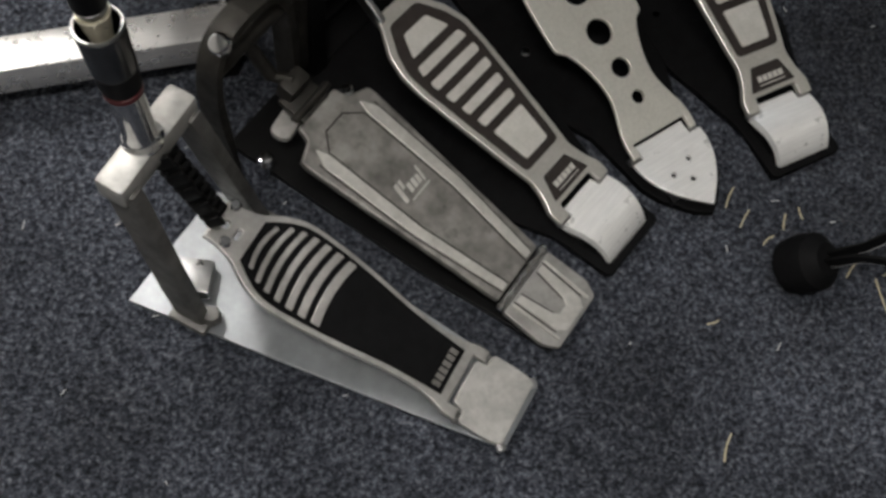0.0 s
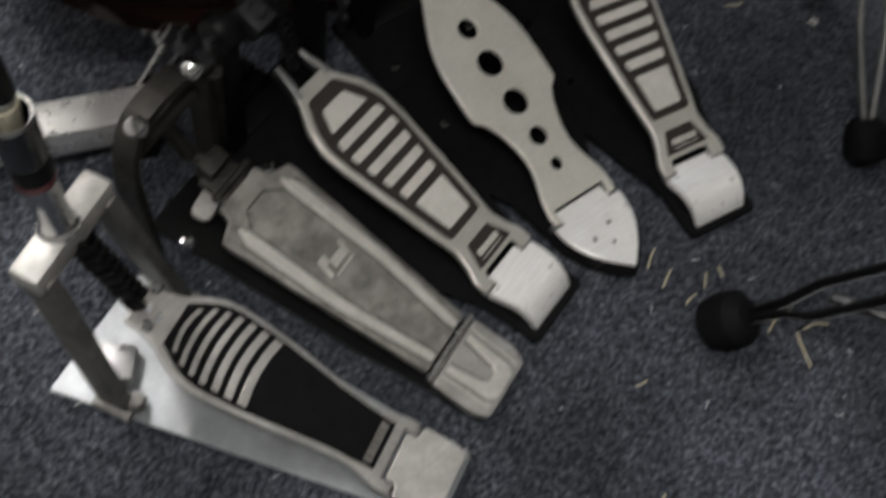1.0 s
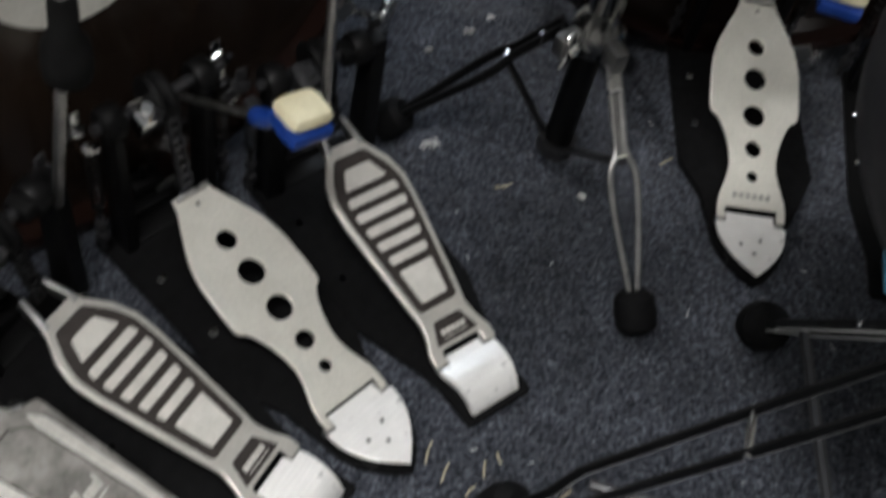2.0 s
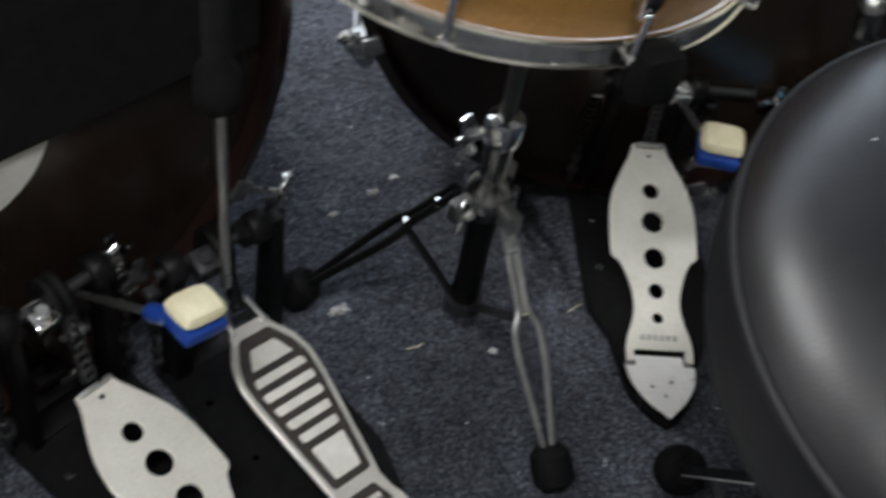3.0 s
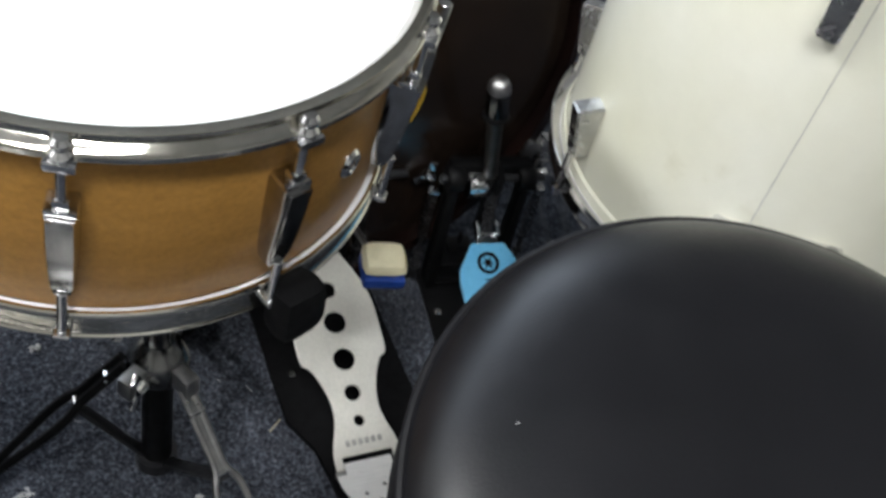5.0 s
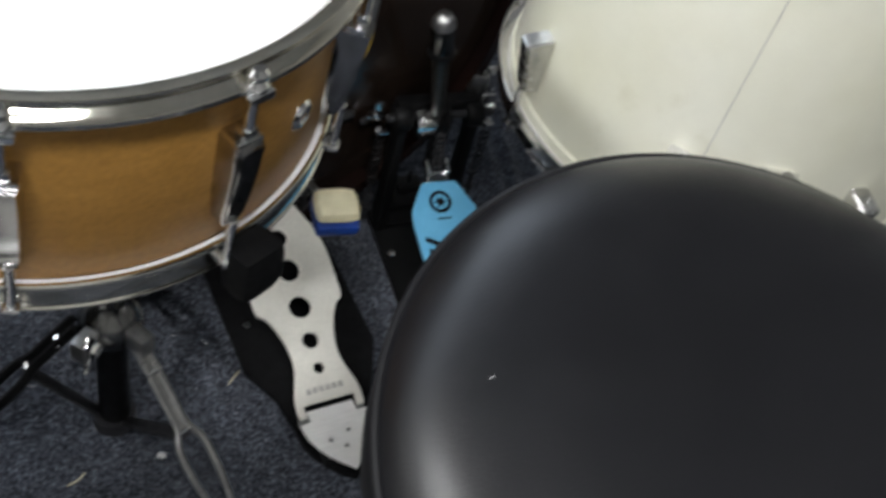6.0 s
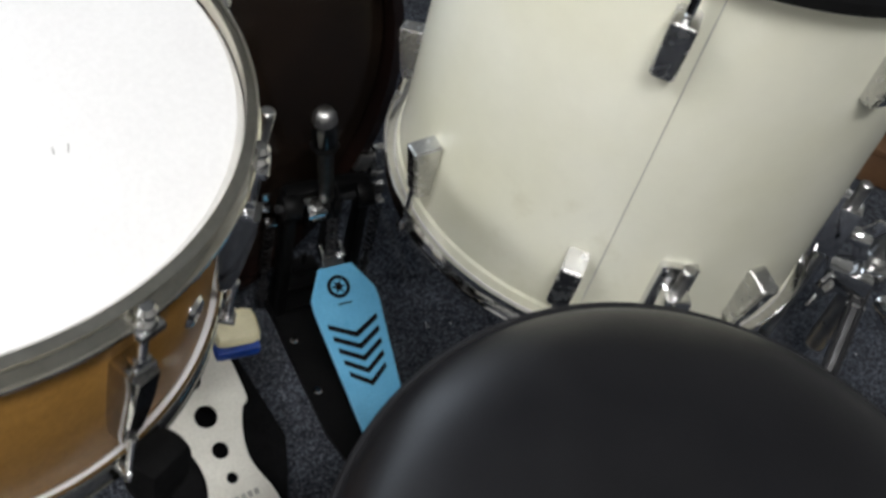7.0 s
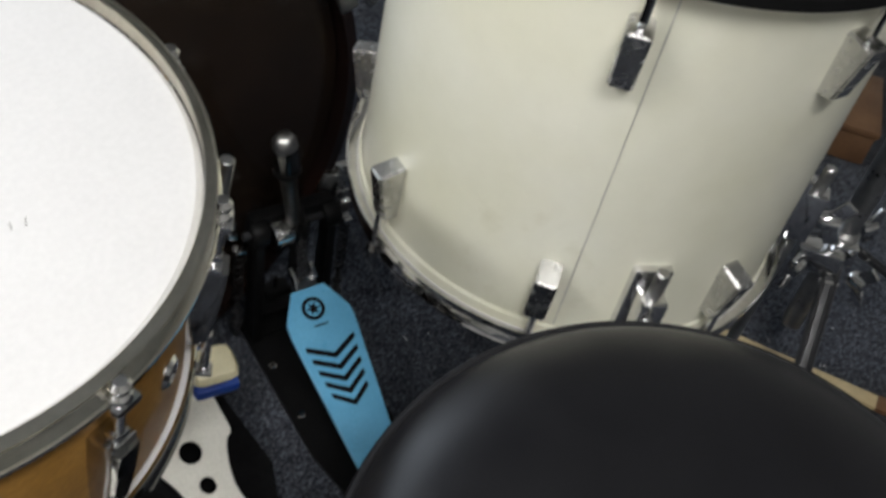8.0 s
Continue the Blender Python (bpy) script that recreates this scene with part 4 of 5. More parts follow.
def blue_pedal(m):
    t = thing("bass_drum_pedal", m, "black pedal with a blue chevron-marked footboard", "drum pedal", "pedals round the stool")
    base_plate(t, 0.31, 0.034, 0.05, BLACK, 0.0045, 0.0)
    slope = 23.6
    k = 1 / math.cos(radians(slope))
    heel = rounded([(-0.024, 0.0), (0.024, 0.0), (0.024, 0.05), (-0.024, 0.05)], 0.004)
    part("heel_plate", plate([heel], 0.004, 0.0008), BLUE, t, "blue heel plate", pose(0, 0, 0.014, 6))
    bm = bmesh.new()
    box(bm, 0.044, 0.04, 0.008, pose(0, 0.025, 0.004), 0.002)
    part("heel_block", bm, BLACK, t)
    hinge(t, 0.054, 0.0195, 0.024, CHROME)
    mb = on_board(0.0, 0.022 - 0.055 * math.tan(radians(slope)), slope)
    st = [(0.058, 0.0225), (0.21, 0.037), (0.222, 0.036), (0.247, 0.0205), (0.25, 0.019)]
    right = [(w, y * k) for y, w in st]
    fb = part("footboard", plate([rounded(right + [(-w, y) for w, y in reversed(right)], 0.003)], 0.005, 0.001), BLUE, t, "sky-blue footboard", mb)
    for i in range(5):
        y, w = 0.186 - i * 0.012, 0.0275 - 0.0018 * i
        ch = [(-w, y + 0.0095), (0, y - 0.0035), (w, y + 0.0095), (w, y + 0.0042), (0, y - 0.0092), (-w, y + 0.0042)]
        part("chevron", plate([[(x, yy * k) for x, yy in ch]], 0.001, 0.0002), RUBBER, fb, "", pose(0, 0, 0.0005))
    # round emblem as a plain ring and hub with six spokes
    ex, ey = -0.003, 0.229 * k
    part("emblem", plate([circle_loop(ex, ey, 0.0125), circle_loop(ex, ey, 0.0086)], 0.001, 0.0002), RUBBER, fb, "dark round emblem", pose(0, 0, 0.0005))
    star = []
    for i in range(12):
        a, r = math.pi * i / 6, (0.0082 if i % 2 == 0 else 0.0034)
        star.append((ex + r * math.cos(a), ey + r * math.sin(a)))
    part("emblem", plate([star], 0.001, 0.0002), RUBBER, fb, "", pose(0, 0, 0.0005))
    part("lettering_bar", plate([[(-0.009, 0.211 * k), (0.006, 0.211 * k), (0.006, 0.2125 * k), (-0.009, 0.2125 * k)]], 0.001, 0.0002), RUBBER, fb, "", pose(0, 0, 0.0005))
    bm = bmesh.new()
    box(bm, 0.024, 0.016, 0.005, mb @ pose(0, 0.257 * k, -0.005), 0.001)
    for s in (-1, 1):
        box(bm, 0.004, 0.018, 0.012, mb @ pose(s * 0.011, 0.264 * k, -0.004), 0.001)
    part("toe_clamp", bm, CHROME, t)
    kick_frame(t, 0.29, 0.04, 0.17)
    bm = bmesh.new()
    box(bm, 0.092, 0.016, 0.014, pose(0, 0.298, 0.17), 0.003)
    part("top_bar", bm, BLACK, t)
    bm = bmesh.new()
    box(bm, 0.02, 0.004, 0.075, pose(0, 0.276, 0.105), 0.001)
    part("drive_strap", bm, RUBBER, t, "black drive strap")
    drive_chain(t, mb @ Vector((0, 0.262 * k, 0)), (0, 0.276, 0.17))
    inv = m.inverted()
    foot, neck = Vector((0.0, 0.29, 0.165)), inv @ Vector((0.822, 0.770, 0.291))
    d = (inv @ Vector((0.813, 0.770, 0.344)) - neck).normalized()
    bm = bmesh.new()
    rod(bm, foot - d * 0.02, neck, 0.0068, 14, 0.0085)
    part("beater_shaft", bm, DARK_CAST, t)
    bm = bmesh.new()
    lathe(bm, [(0, 0), (0.0125, 0), (0.0135, 0.002), (0.0125, 0.006), (0, 0.006)], along(neck - d * 0.004, neck + d), 20)
    part("collar_ring", bm, BLACK, t)
    bm = bmesh.new()
    lathe(bm, [(0, 0), (0.011, 0), (0.0114, 0.002), (0.0114, 0.031), (0.0104, 0.038), (0.0078, 0.0425), (0.004, 0.0445), (0, 0.045)], along(neck, neck + d), 24)
    cap = part("beater_cap", bm, SMOKED, t, "domed grey metal beater cap")
    bm = bmesh.new()
    lathe(bm, [(0.0113, 0.031), (0.0117, 0.0315), (0.0108, 0.0384), (0.0081, 0.043), (0.0041, 0.0452), (0, 0.0457)], along(neck, neck + d), 24)
    part("dome", bm, STEEL, cap, "bright domed tip")
    return t


hihat_stand(heading(0.1021, 0.2452, -0.0738, 0.3404))
ribbed_pedal(heading(0.1469, 0.3182, -0.0172, 0.4325))
strip_pedal(heading(0.1912, 0.3856, 0.0368, 0.5128), "striped aluminium pedal on a black base beside the ribbed pedal", ((0.01, 0.606, 0.13), (0.034, 0.587, 0.28), (0.039, 0.577, 0.36)), 17.2)
strip_pedal(heading(0.3431, 0.4663, 0.2561, 0.6464), "striped aluminium pedal on a black base with an upright beater", ((0.2216, 0.6973, 0.13), (0.213, 0.6751, 0.345), (0.21, 0.661, 0.5)), 18.3)
holed_pedal(heading(0.2601, 0.4180, 0.1492, 0.5845), "satin aluminium pedal with five holes between two striped pedals", 16.4, (0.183, 0.588, 0.235), (0.2, -0.1, 1.0), 1.0, 0.955)
holed_pedal(heading(0.6173, 0.5643, 0.6662, 0.7582), "satin aluminium pedal with five holes under the snare drum", 21.3, (0.630, 0.670, 0.267), (0.0, -0.15, 1.0), 1.025, stamp=True)
blue_pedal(heading(0.7636, 0.5277, 0.8377, 0.7135))


# ---- bass drums ----
def bass_drum(m, label, depth, patch, turn=22.5, out=0.03):
    """Drum lying on its side: local z is the axis, the batter head faces +z, local x is up."""
    t = thing("bass_drum", m, label, "bass drum", "bass drums")
    R = 0.279
    bm = bmesh.new()
    lathe(bm, [(R - 0.006, -depth), (R, -depth), (R, -0.02), (R - 0.006, -0.02)], segs=96, closed=True)
    part("shell", bm, MAHOGANY, t, "dark lacquered shell")
    bm = bmesh.new()
    lathe(bm, [(0, 0), (R - 0.02, 0.0), (R + 0.002, -0.004), (R + 0.003, -0.018), (R - 0.004, -0.018), (R - 0.02, -0.004), (0, -0.003)], segs=96)
    part("batter_head", bm, DARKHEAD, t, "dark glossy batter head")
    bm = bmesh.new()
    lathe(bm, [(0, -depth), (R, -depth), (R, -depth - 0.004), (0, -depth - 0.004)], segs=64)
    part("front_head", bm, DARKHEAD, t)
    for z in (0.014, -depth + 0.022):
        bm = bmesh.new()
        lathe(bm, [(R + 0.004, z), (R + 0.015, z), (R + 0.017, z - 0.003), (R + 0.017, z - 0.033), (R + 0.015, z - 0.036), (R + 0.004, z - 0.036)], segs=96, closed=True)
        part("hoop", bm, MAHOGANY, t, "dark lacquered hoop")
    if patch:
        # black cloth over the upper part of the head
        lim = math.acos(-0.022 / (R - 0.012))
        seg = [((R - 0.012) * math.cos(lim * (i / 24 - 1)), (R - 0.012) * math.sin(lim * (i / 24 - 1))) for i in range(49)]
        part("damping_cloth", plate([seg], 0.003, 0.0008), BLACK_FELT, t, "black damping cloth over the upper head", pose(0, 0, 0.0048))
        part("head_patch", plate([circle_loop(0, 0, patch, 40)], 0.001, 0.0003), PAPER, t, "off-white round patch on the head", pose(0.0, 0.0, 0.0012))
    for i in range(8):
        mm = pose(0, 0, 0, 0, 0, 45 * i + turn)
        bm = bmesh.new()
        box(bm, 0.006, 0.024, 0.042, mm @ pose(R + 0.019, 0, -0.028), 0.0015)
        box(bm, 0.018, 0.02, 0.005, mm @ pose(R + 0.012, 0, 0.0145), 0.0015)
        rod(bm, mm @ Vector((R + 0.03, 0, -0.115)), mm @ Vector((R + 0.03, 0, 0.012)), 0.003, 8)
        box(bm, 0.02, 0.016, 0.01, mm @ pose(R + 0.024, 0, -0.012), 0.002)
        cl = part("claw_hook", bm, STEEL, t)
        bm = bmesh.new()
        box(bm, 0.014, 0.046, 0.01, mm @ pose(R + out, 0, 0.01, 0, 0, 18), 0.003)
        rod(bm, mm @ Vector((R + 0.026, 0, 0.014)), mm @ Vector((R + out, 0, 0.014)), 0.004, 8)
        part("key_handle", bm, SATIN_CHROME, cl)
        bm = bmesh.new()
        box(bm, 0.022, 0.024, 0.07, mm @ pose(R + 0.01, 0, -0.2), 0.004)
        part("lug", bm, CHROME, t)
    return t


def drum_facing(cx, cy, cz, nx, ny):
    z = Vector((nx, ny, 0)).normalized()
    x = Vector((0, 0, 1))
    y = z.cross(x)
    return Matrix(((x.x, y.x, z.x, cx), (x.y, y.y, z.y, cy), (x.z, y.z, z.z, cz), (0, 0, 0, 1)))


bass_drum(drum_facing(0.036, 0.70, 0.3, 0.5, -0.866), "dark mahogany bass drum with an off-white head patch", 0.4, 0.075, 10.0, 0.078)
bass_drum(drum_facing(0.665, 0.880, 0.3, -0.24, -0.97), "dark mahogany bass drum behind the snare stand", 0.4, 0)


# ---- snare drum ----
def snare_drum():
    n = Vector((0.014, -0.0745, 0))
    n.z = math.sqrt(1 - n.length_squared)
    x = Vector((1, 0, 0))
    x = (x - n * x.dot(n)).normalized()
    y = n.cross(x)
    c = Vector((0.3956, 0.6605, 0.6512))
    m = Matrix(((x.x, y.x, n.x, c.x), (x.y, y.y, n.y, c.y), (x.z, y.z, n.z, c.z), (0, 0, 0, 1)))
    t = thing("snare_drum", m, "amber maple snare drum with chrome hoops and a white coated head", "snare drum")
    R, H = 0.1545, 0.134
    bm = bmesh.new()
    lathe(bm, [(R - 0.007, -H + 0.004), (R - 0.002, -H + 0.002), (R, -H + 0.006), (R, -0.018), (R - 0.002, -0.014), (R - 0.007, -0.016)], segs=128, closed=True)
    part("shell", bm, MAPLE, t, "glossy amber maple shell")
    bm = bmesh.new()
    lathe(bm, [(0, -0.0095), (R - 0.006, -0.0095), (R - 0.001, -0.0105), (R + 0.0035, -0.016), (R + 0.0035, -0.021), (R - 0.001, -0.021), (R - 0.001, -0.0145), (0, -0.0115)], segs=128)
    part("batter_head", bm, SKIN, t, "white coated batter head with light stick marks")
    for mx, my, ma, ml in ((0.036, -0.077, 70, 0.004), (0.042, -0.079, 55, 0.005), (-0.02, 0.03, 20, 0.006), (0.005, 0.055, 110, 0.005)):
        bm = bmesh.new()
        box(bm, ml, 0.0007, 0.0003, pose(mx, my, -0.00965, 0, 0, ma))
        part("stick_mark", bm, CAST_MID, t, "thin dark stick mark")
    bm = bmesh.new()
    lathe(bm, [(0, -H - 0.001), (R - 0.002, -H), (R + 0.0033, -H + 0.002), (R + 0.0033, -H + 0.005), (R + 0.0005, -H + 0.005), (R - 0.002, -H + 0.002), (0, -H + 0.001)], segs=96)
    part("snare_side_head", bm, SKIN, t)
    for z, s, kz in ((-0.005, 1, 0.74), (-H - 0.004, -1, 0.42)):
        # triple-flanged hoop: outward top lip, upright wall, outward skirt
        prof = [(R + 0.003, 0.0), (R + 0.0065, 0.0006), (R + 0.0085, -0.0006), (R + 0.0072, -0.003), (R + 0.0055, -0.005), (R + 0.0055, -0.0105), (R + 0.0075, -0.0125), (R + 0.0098, -0.0138), (R + 0.0108, -0.0155), (R + 0.0104, -0.02), (R + 0.009, -0.0195), (R + 0.0088, -0.0155), (R + 0.006, -0.0145), (R + 0.0035, -0.012), (R + 0.0035, -0.004)]
        prof = [(r, z + s * h * kz) for r, h in prof]
        if s < 0:
            # counter hoop: thin top lip, upright wall, turned-out foot
            prof = [(R + 0.003, -H + 0.005), (R + 0.0035, -H + 0.0066), (R + 0.0052, -H + 0.0068), (R + 0.0062, -H + 0.0056), (R + 0.0064, -H + 0.003), (R + 0.0058, -H - 0.0075), (R + 0.0056, -H - 0.0094), (R + 0.0064, -H - 0.0102), (R + 0.0066, -H - 0.011), (R + 0.006, -H - 0.0118), (R + 0.0035, -H - 0.0112)]
        bm = bmesh.new()
        lathe(bm, prof, segs=128, closed=True)
        part("hoop", bm, HOOP, t, "chrome flanged hoop")
    for i in range(10):
        a = -84.5 + 36 * i
        mm = pose(0, 0, 0, 0, 0, a)
        bm = bmesh.new()
        # flat-fronted lug: broad below its cap, drawn in to a rounded point, its face leaning down and in
        prof = [(0.0026, -0.1125, 0.0072), (0.0046, -0.1085, 0.0092), (0.006, -0.1, 0.0114), (0.0066, -0.085, 0.0136), (0.007, -0.07, 0.0152), (0.007, -0.0525, 0.0166), (0.0068, -0.0505, 0.0168)]
        rows = []
        for w, zz, dd in prof:
            rows.append([bm.verts.new(mm @ Vector((R + dx, w * k, zz))) for k, dx in ((-1, -0.0005), (-1, dd * 0.8), (-0.82, dd), (0.82, dd), (1, dd * 0.8), (1, -0.0005))])
        for r0, r1 in zip(rows, rows[1:]):
            for k in range(5):
                bm.faces.new((r0[k], r0[k + 1], r1[k + 1], r1[k]))
        bm.faces.new(rows[0])
        bm.faces.new(list(reversed(rows[-1])))
        lug = part("lug", bm, LUG, t, "smoky nickel flat-faced lug with a pointed foot")
        for za, zb, head in ((-0.05, -0.013, 1), (-0.105, -H - 0.001, -1)):
            bm = bmesh.new()
            rod(bm, mm @ Vector((R + 0.0105, 0, za)), mm @ Vector((R + 0.0105, 0, zb)), 0.0026, 10)
            e = zb
            hm = mm @ pose(R + 0.0105, 0, e, 0 if head > 0 else 180)
            if head > 0:
                lathe(bm, [(0, -0.005), (0.0045, -0.005), (0.0056, -0.0035), (0.0056, -0.0025), (0.0045, -0.001), (0.0034, 0.0005), (0.0046, 0.002), (0.0048, 0.0045), (0.003, 0.0068), (0, 0.007)], hm, 14)
            else:
                lathe(bm, [(0, -0.001), (0.0034, -0.001), (0.0036, 0.003), (0.0022, 0.005), (0, 0.0055)], hm, 12)
            part("tension_rod", bm, CHROME, t)
            bm = bmesh.new()
            if head > 0:
                box(bm, 0.01, 0.014, 0.005, mm @ pose(R + 0.0115, 0, zb - 0.009), 0.002)
            else:
                box(bm, 0.011, 0.009, 0.003, mm @ pose(R + 0.0095, 0, -H - 0.0035), 0.001, 0.8)
            part("hoop_ear", bm, CHROME, t)
        bm = bmesh.new()
        box(bm, 0.0135, 0.014, 0.0035, mm @ pose(R + 0.0072, 0, -0.0508), 0.0012)
        box(bm, 0.008, 0.008, 0.006, mm @ pose(R + 0.0095, 0, -0.0475), 0.002)
        part("swivel_nut", bm, CHROME, lug)
    mm = pose(0, 0, 0, 0, 0, -64.5)
    bm = bmesh.new()
    lathe(bm, [(0.0032, -0.001), (0.0085, -0.001), (0.0085, 0.0006), (0.0068, 0.0026), (0.0042, 0.003), (0.0032, 0.0018)], mm @ pose(R, 0, -0.079, 0, 90), 24, True)
    part("air_vent", bm, CHROME, t, "chrome air-vent grommet")
    # strainer on the side, with a yellow ribbon end
    mm = pose(0, 0, 0, 0, 0, -30.5)
    bm = bmesh.new()
    box(bm, 0.01, 0.03, 0.062, mm @ pose(R + 0.005, 0, -0.112), 0.003)
    box(bm, 0.014, 0.02, 0.03, mm @ pose(R + 0.014, 0, -0.092), 0.003)
    rod(bm, mm @ Vector((R + 0.018, 0, -0.07)), mm @ Vector((R + 0.02, 0.0, -0.035)), 0.004, 10)
    st = part("strainer", bm, STEEL, t, "dark steel snare strainer")
    bm = bmesh.new()
    tube_path(bm, curve_pts([mm @ Vector((R + 0.02, 0.012, -0.1)), mm @ Vector((R + 0.026, 0.013, -0.108)), mm @ Vector((R + 0.026, 0.014, -0.122)), mm @ Vector((R + 0.022, 0.01, -0.132))], 5), 0.0016, 6)
    part("ribbon", bm, YELLOW, st, "yellow snare ribbon end")
    return t


snare_drum()


# ---- snare stand ----
def double_leg(t, hub, foot, knee, gap=0.0085, r=0.0034, material=CHROME, fork=0.0122):
    """A channel strip that forks below the knee into two bars meeting at the foot."""
    hub, foot = Vector(hub), Vector(foot)
    d = (foot - hub).normalized()
    side = d.cross(Vector((0, 0, 1))).normalized()
    k = hub.lerp(foot, knee)
    bm = bmesh.new()
    for s in (-1, 1):
        q = s * side
        pts = [hub + q * gap * 0.75, hub.lerp(foot, knee * 0.5) + q * gap * 0.78, k - d * 0.01 + q * gap * 0.8, k + d * 0.008 + q * fork * 0.95, hub.lerp(foot, knee + 0.16) + q * fork, hub.lerp(foot, knee + 0.34) + q * fork * 0.68, foot - d * 0.02 + q * fork * 0.25]
        tube_path(bm, curve_pts(pts, 5), r, 8)
    box(bm, gap * 1.5, 0.0016, (k - hub).length * 0.96, along(hub, k) @ pose(0, 0, 0), 0.0004)
    leg = part("leg", bm, material, t)
    for f in (0.1, knee * 0.95):
        bm = bmesh.new()
        p = hub.lerp(foot, f)
        rod(bm, p - side * gap * 1.3, p + side * gap * 1.3, 0.0028, 8)
        part("rivet", bm, CHROME, leg)
    bm = bmesh.new()
    m = along(foot - d * 0.028, foot + d)
    lathe(bm, [(0, 0), (0.012, 0.0), (0.018, 0.006), (0.0195, 0.02), (0.018, 0.033), (0.01, 0.038), (0, 0.038)], m, 18)
    part("rubber_foot", bm, RUBBER, leg, "black rubber foot")
    return k


def snare_stand():
    cx, cy = 0.4545, 0.7215
    t = thing("snare_stand", pose(cx, cy, 0), "chrome double-braced snare stand with black rubber feet", "snare stand")
    bm = bmesh.new()
    lathe(bm, [(0, 0.022), (0.012, 0.022), (0.0135, 0.025), (0.0135, 0.17), (0, 0.17)], segs=20)
    part("lower_tube", bm, BLACK, t, "black lower tube")
    # chrome tube: its dark reflections are put into the base colour
    bm = bmesh.new()
    lathe(bm, [(0, 0.165), (0.02, 0.165), (0.0255, 0.17), (0.0265, 0.178), (0.025, 0.19), (0.02, 0.197), (0.016, 0.203), (0.0125, 0.206), (0.0125, 0.262), (0, 0.262)], segs=24)
    part("upper_tube", bm, SMOKED, t, "chrome upper tube and collar, dark reflections put into the colour")
    bm = bmesh.new()
    lathe(bm, [(0.0125, 0.244), (0.0155, 0.245), (0.0165, 0.25), (0.0168, 0.268), (0.0155, 0.272), (0.0095, 0.2745), (0.0066, 0.2745)], segs=24)
    part("tube_cap", bm, CHROME, t, "bright chrome tube cap")
    bm = bmesh.new()
    rod(bm, (0, 0, 0.27), (0, 0, 0.43), 0.0065, 14)
    part("inner_rod", bm, GREY_BLACK, t, "dark inner rod")
    bm = bmesh.new()
    for a in (205, 285, 45):
        box(bm, 0.014, 0.03, 0.022, pose(0, 0, 0.17, 0, 0, a - 90) @ pose(0, 0.028, 0), 0.003)
    part("hub", bm, STEEL, t)
    for z, a, k in ((0.178, 215, 1.3), (0.262, 190, 1.3), (0.235, 175, 1.0)):
        mm = pose(0, 0, z, 0, 0, a) @ pose(0.022, 0, 0, 0, 90)
        bm = bmesh.new()
        wing_bolt(bm, mm, k)
        part("wing_bolt", bm, CHROME, t)
    hub = [((-0.026, 0.011, 0.18), (-0.158, 0.051, 0.018), 0.3), ((0.008, -0.034, 0.175), (0.0285, -0.195, 0.018), 0.37), ((0.024, 0.03, 0.18), (0.1, 0.15, 0.018), 0.5)]
    for i, (a, b, kn) in enumerate(hub):
        # leg 0 is black: the dark reflection on its chrome, put into colour
        k = double_leg(t, a, b, kn, 0.0072 if i == 0 else 0.0058, 0.0042 if i == 0 else 0.0028, BLACK if i == 0 else STEEL, 0.0112 if i == 0 else 0.0122)
        bm = bmesh.new()
        low = Vector((a[0] * 0.35, a[1] * 0.35, 0.04))
        m = along(low, k)
        box(bm, 0.012, 0.004, (k - low).length, m, 0.001)
        part("brace", bm, GREY_BLACK, t, "dark flat brace")
    bm = bmesh.new()
    lathe(bm, [(0.0135, 0.03), (0.019, 0.03), (0.019, 0.044), (0.0135, 0.044)], segs=20, closed=True)
    part("brace_collar", bm, GREY_BLACK, t)
    # basket
    bm = bmesh.new()
    lathe(bm, [(0, 0.415), (0.016, 0.415), (0.018, 0.42), (0.018, 0.44), (0.012, 0.446), (0, 0.446)], pose(0, 0, 0), 20)
    part("basket_joint", bm, STEEL, t)
    bm = bmesh.new()
    lathe(bm, [(0.012, 0.385), (0.026, 0.385), (0.028, 0.388), (0.028, 0.396), (0.026, 0.399), (0.012, 0.399)], segs=28, closed=True)
    part("basket_wheel", bm, GREY_BLACK, t, "dark basket tightening wheel")
    base = Vector((0, 0, 0.435))
    ctr = Vector((0.3937 - cx, 0.6708 - cy, 0.5136))
    for a in (280, 40, 160):
        d = Vector((math.cos(radians(a)), math.sin(radians(a)), 0))
        dz = (0.0745 * d.y - 0.014 * d.x) * 0.158
        tip = ctr + d * 0.158 + Vector((0, 0, dz - 0.004))
        bm = bmesh.new()
        pts = curve_pts([base, base.lerp(tip, 0.5) - Vector((0, 0, 0.008)), tip - d * 0.006 - Vector((0, 0, 0.012)), tip + d * 0.006 - Vector((0, 0, 0.01))], 5)
        tube_path(bm, pts, 0.0045, 8)
        arm = part("basket_arm", bm, GREY_BLACK, t)
        bm = bmesh.new()
        box(bm, 0.022, 0.03, 0.034, pose(tip.x + d.x * 0.012, tip.y + d.y * 0.012, tip.z - 0.02, 0, 0, a), 0.009)
        part("rubber_grip", bm, RUBBER, arm, "black rubber grip")
    return t


snare_stand()


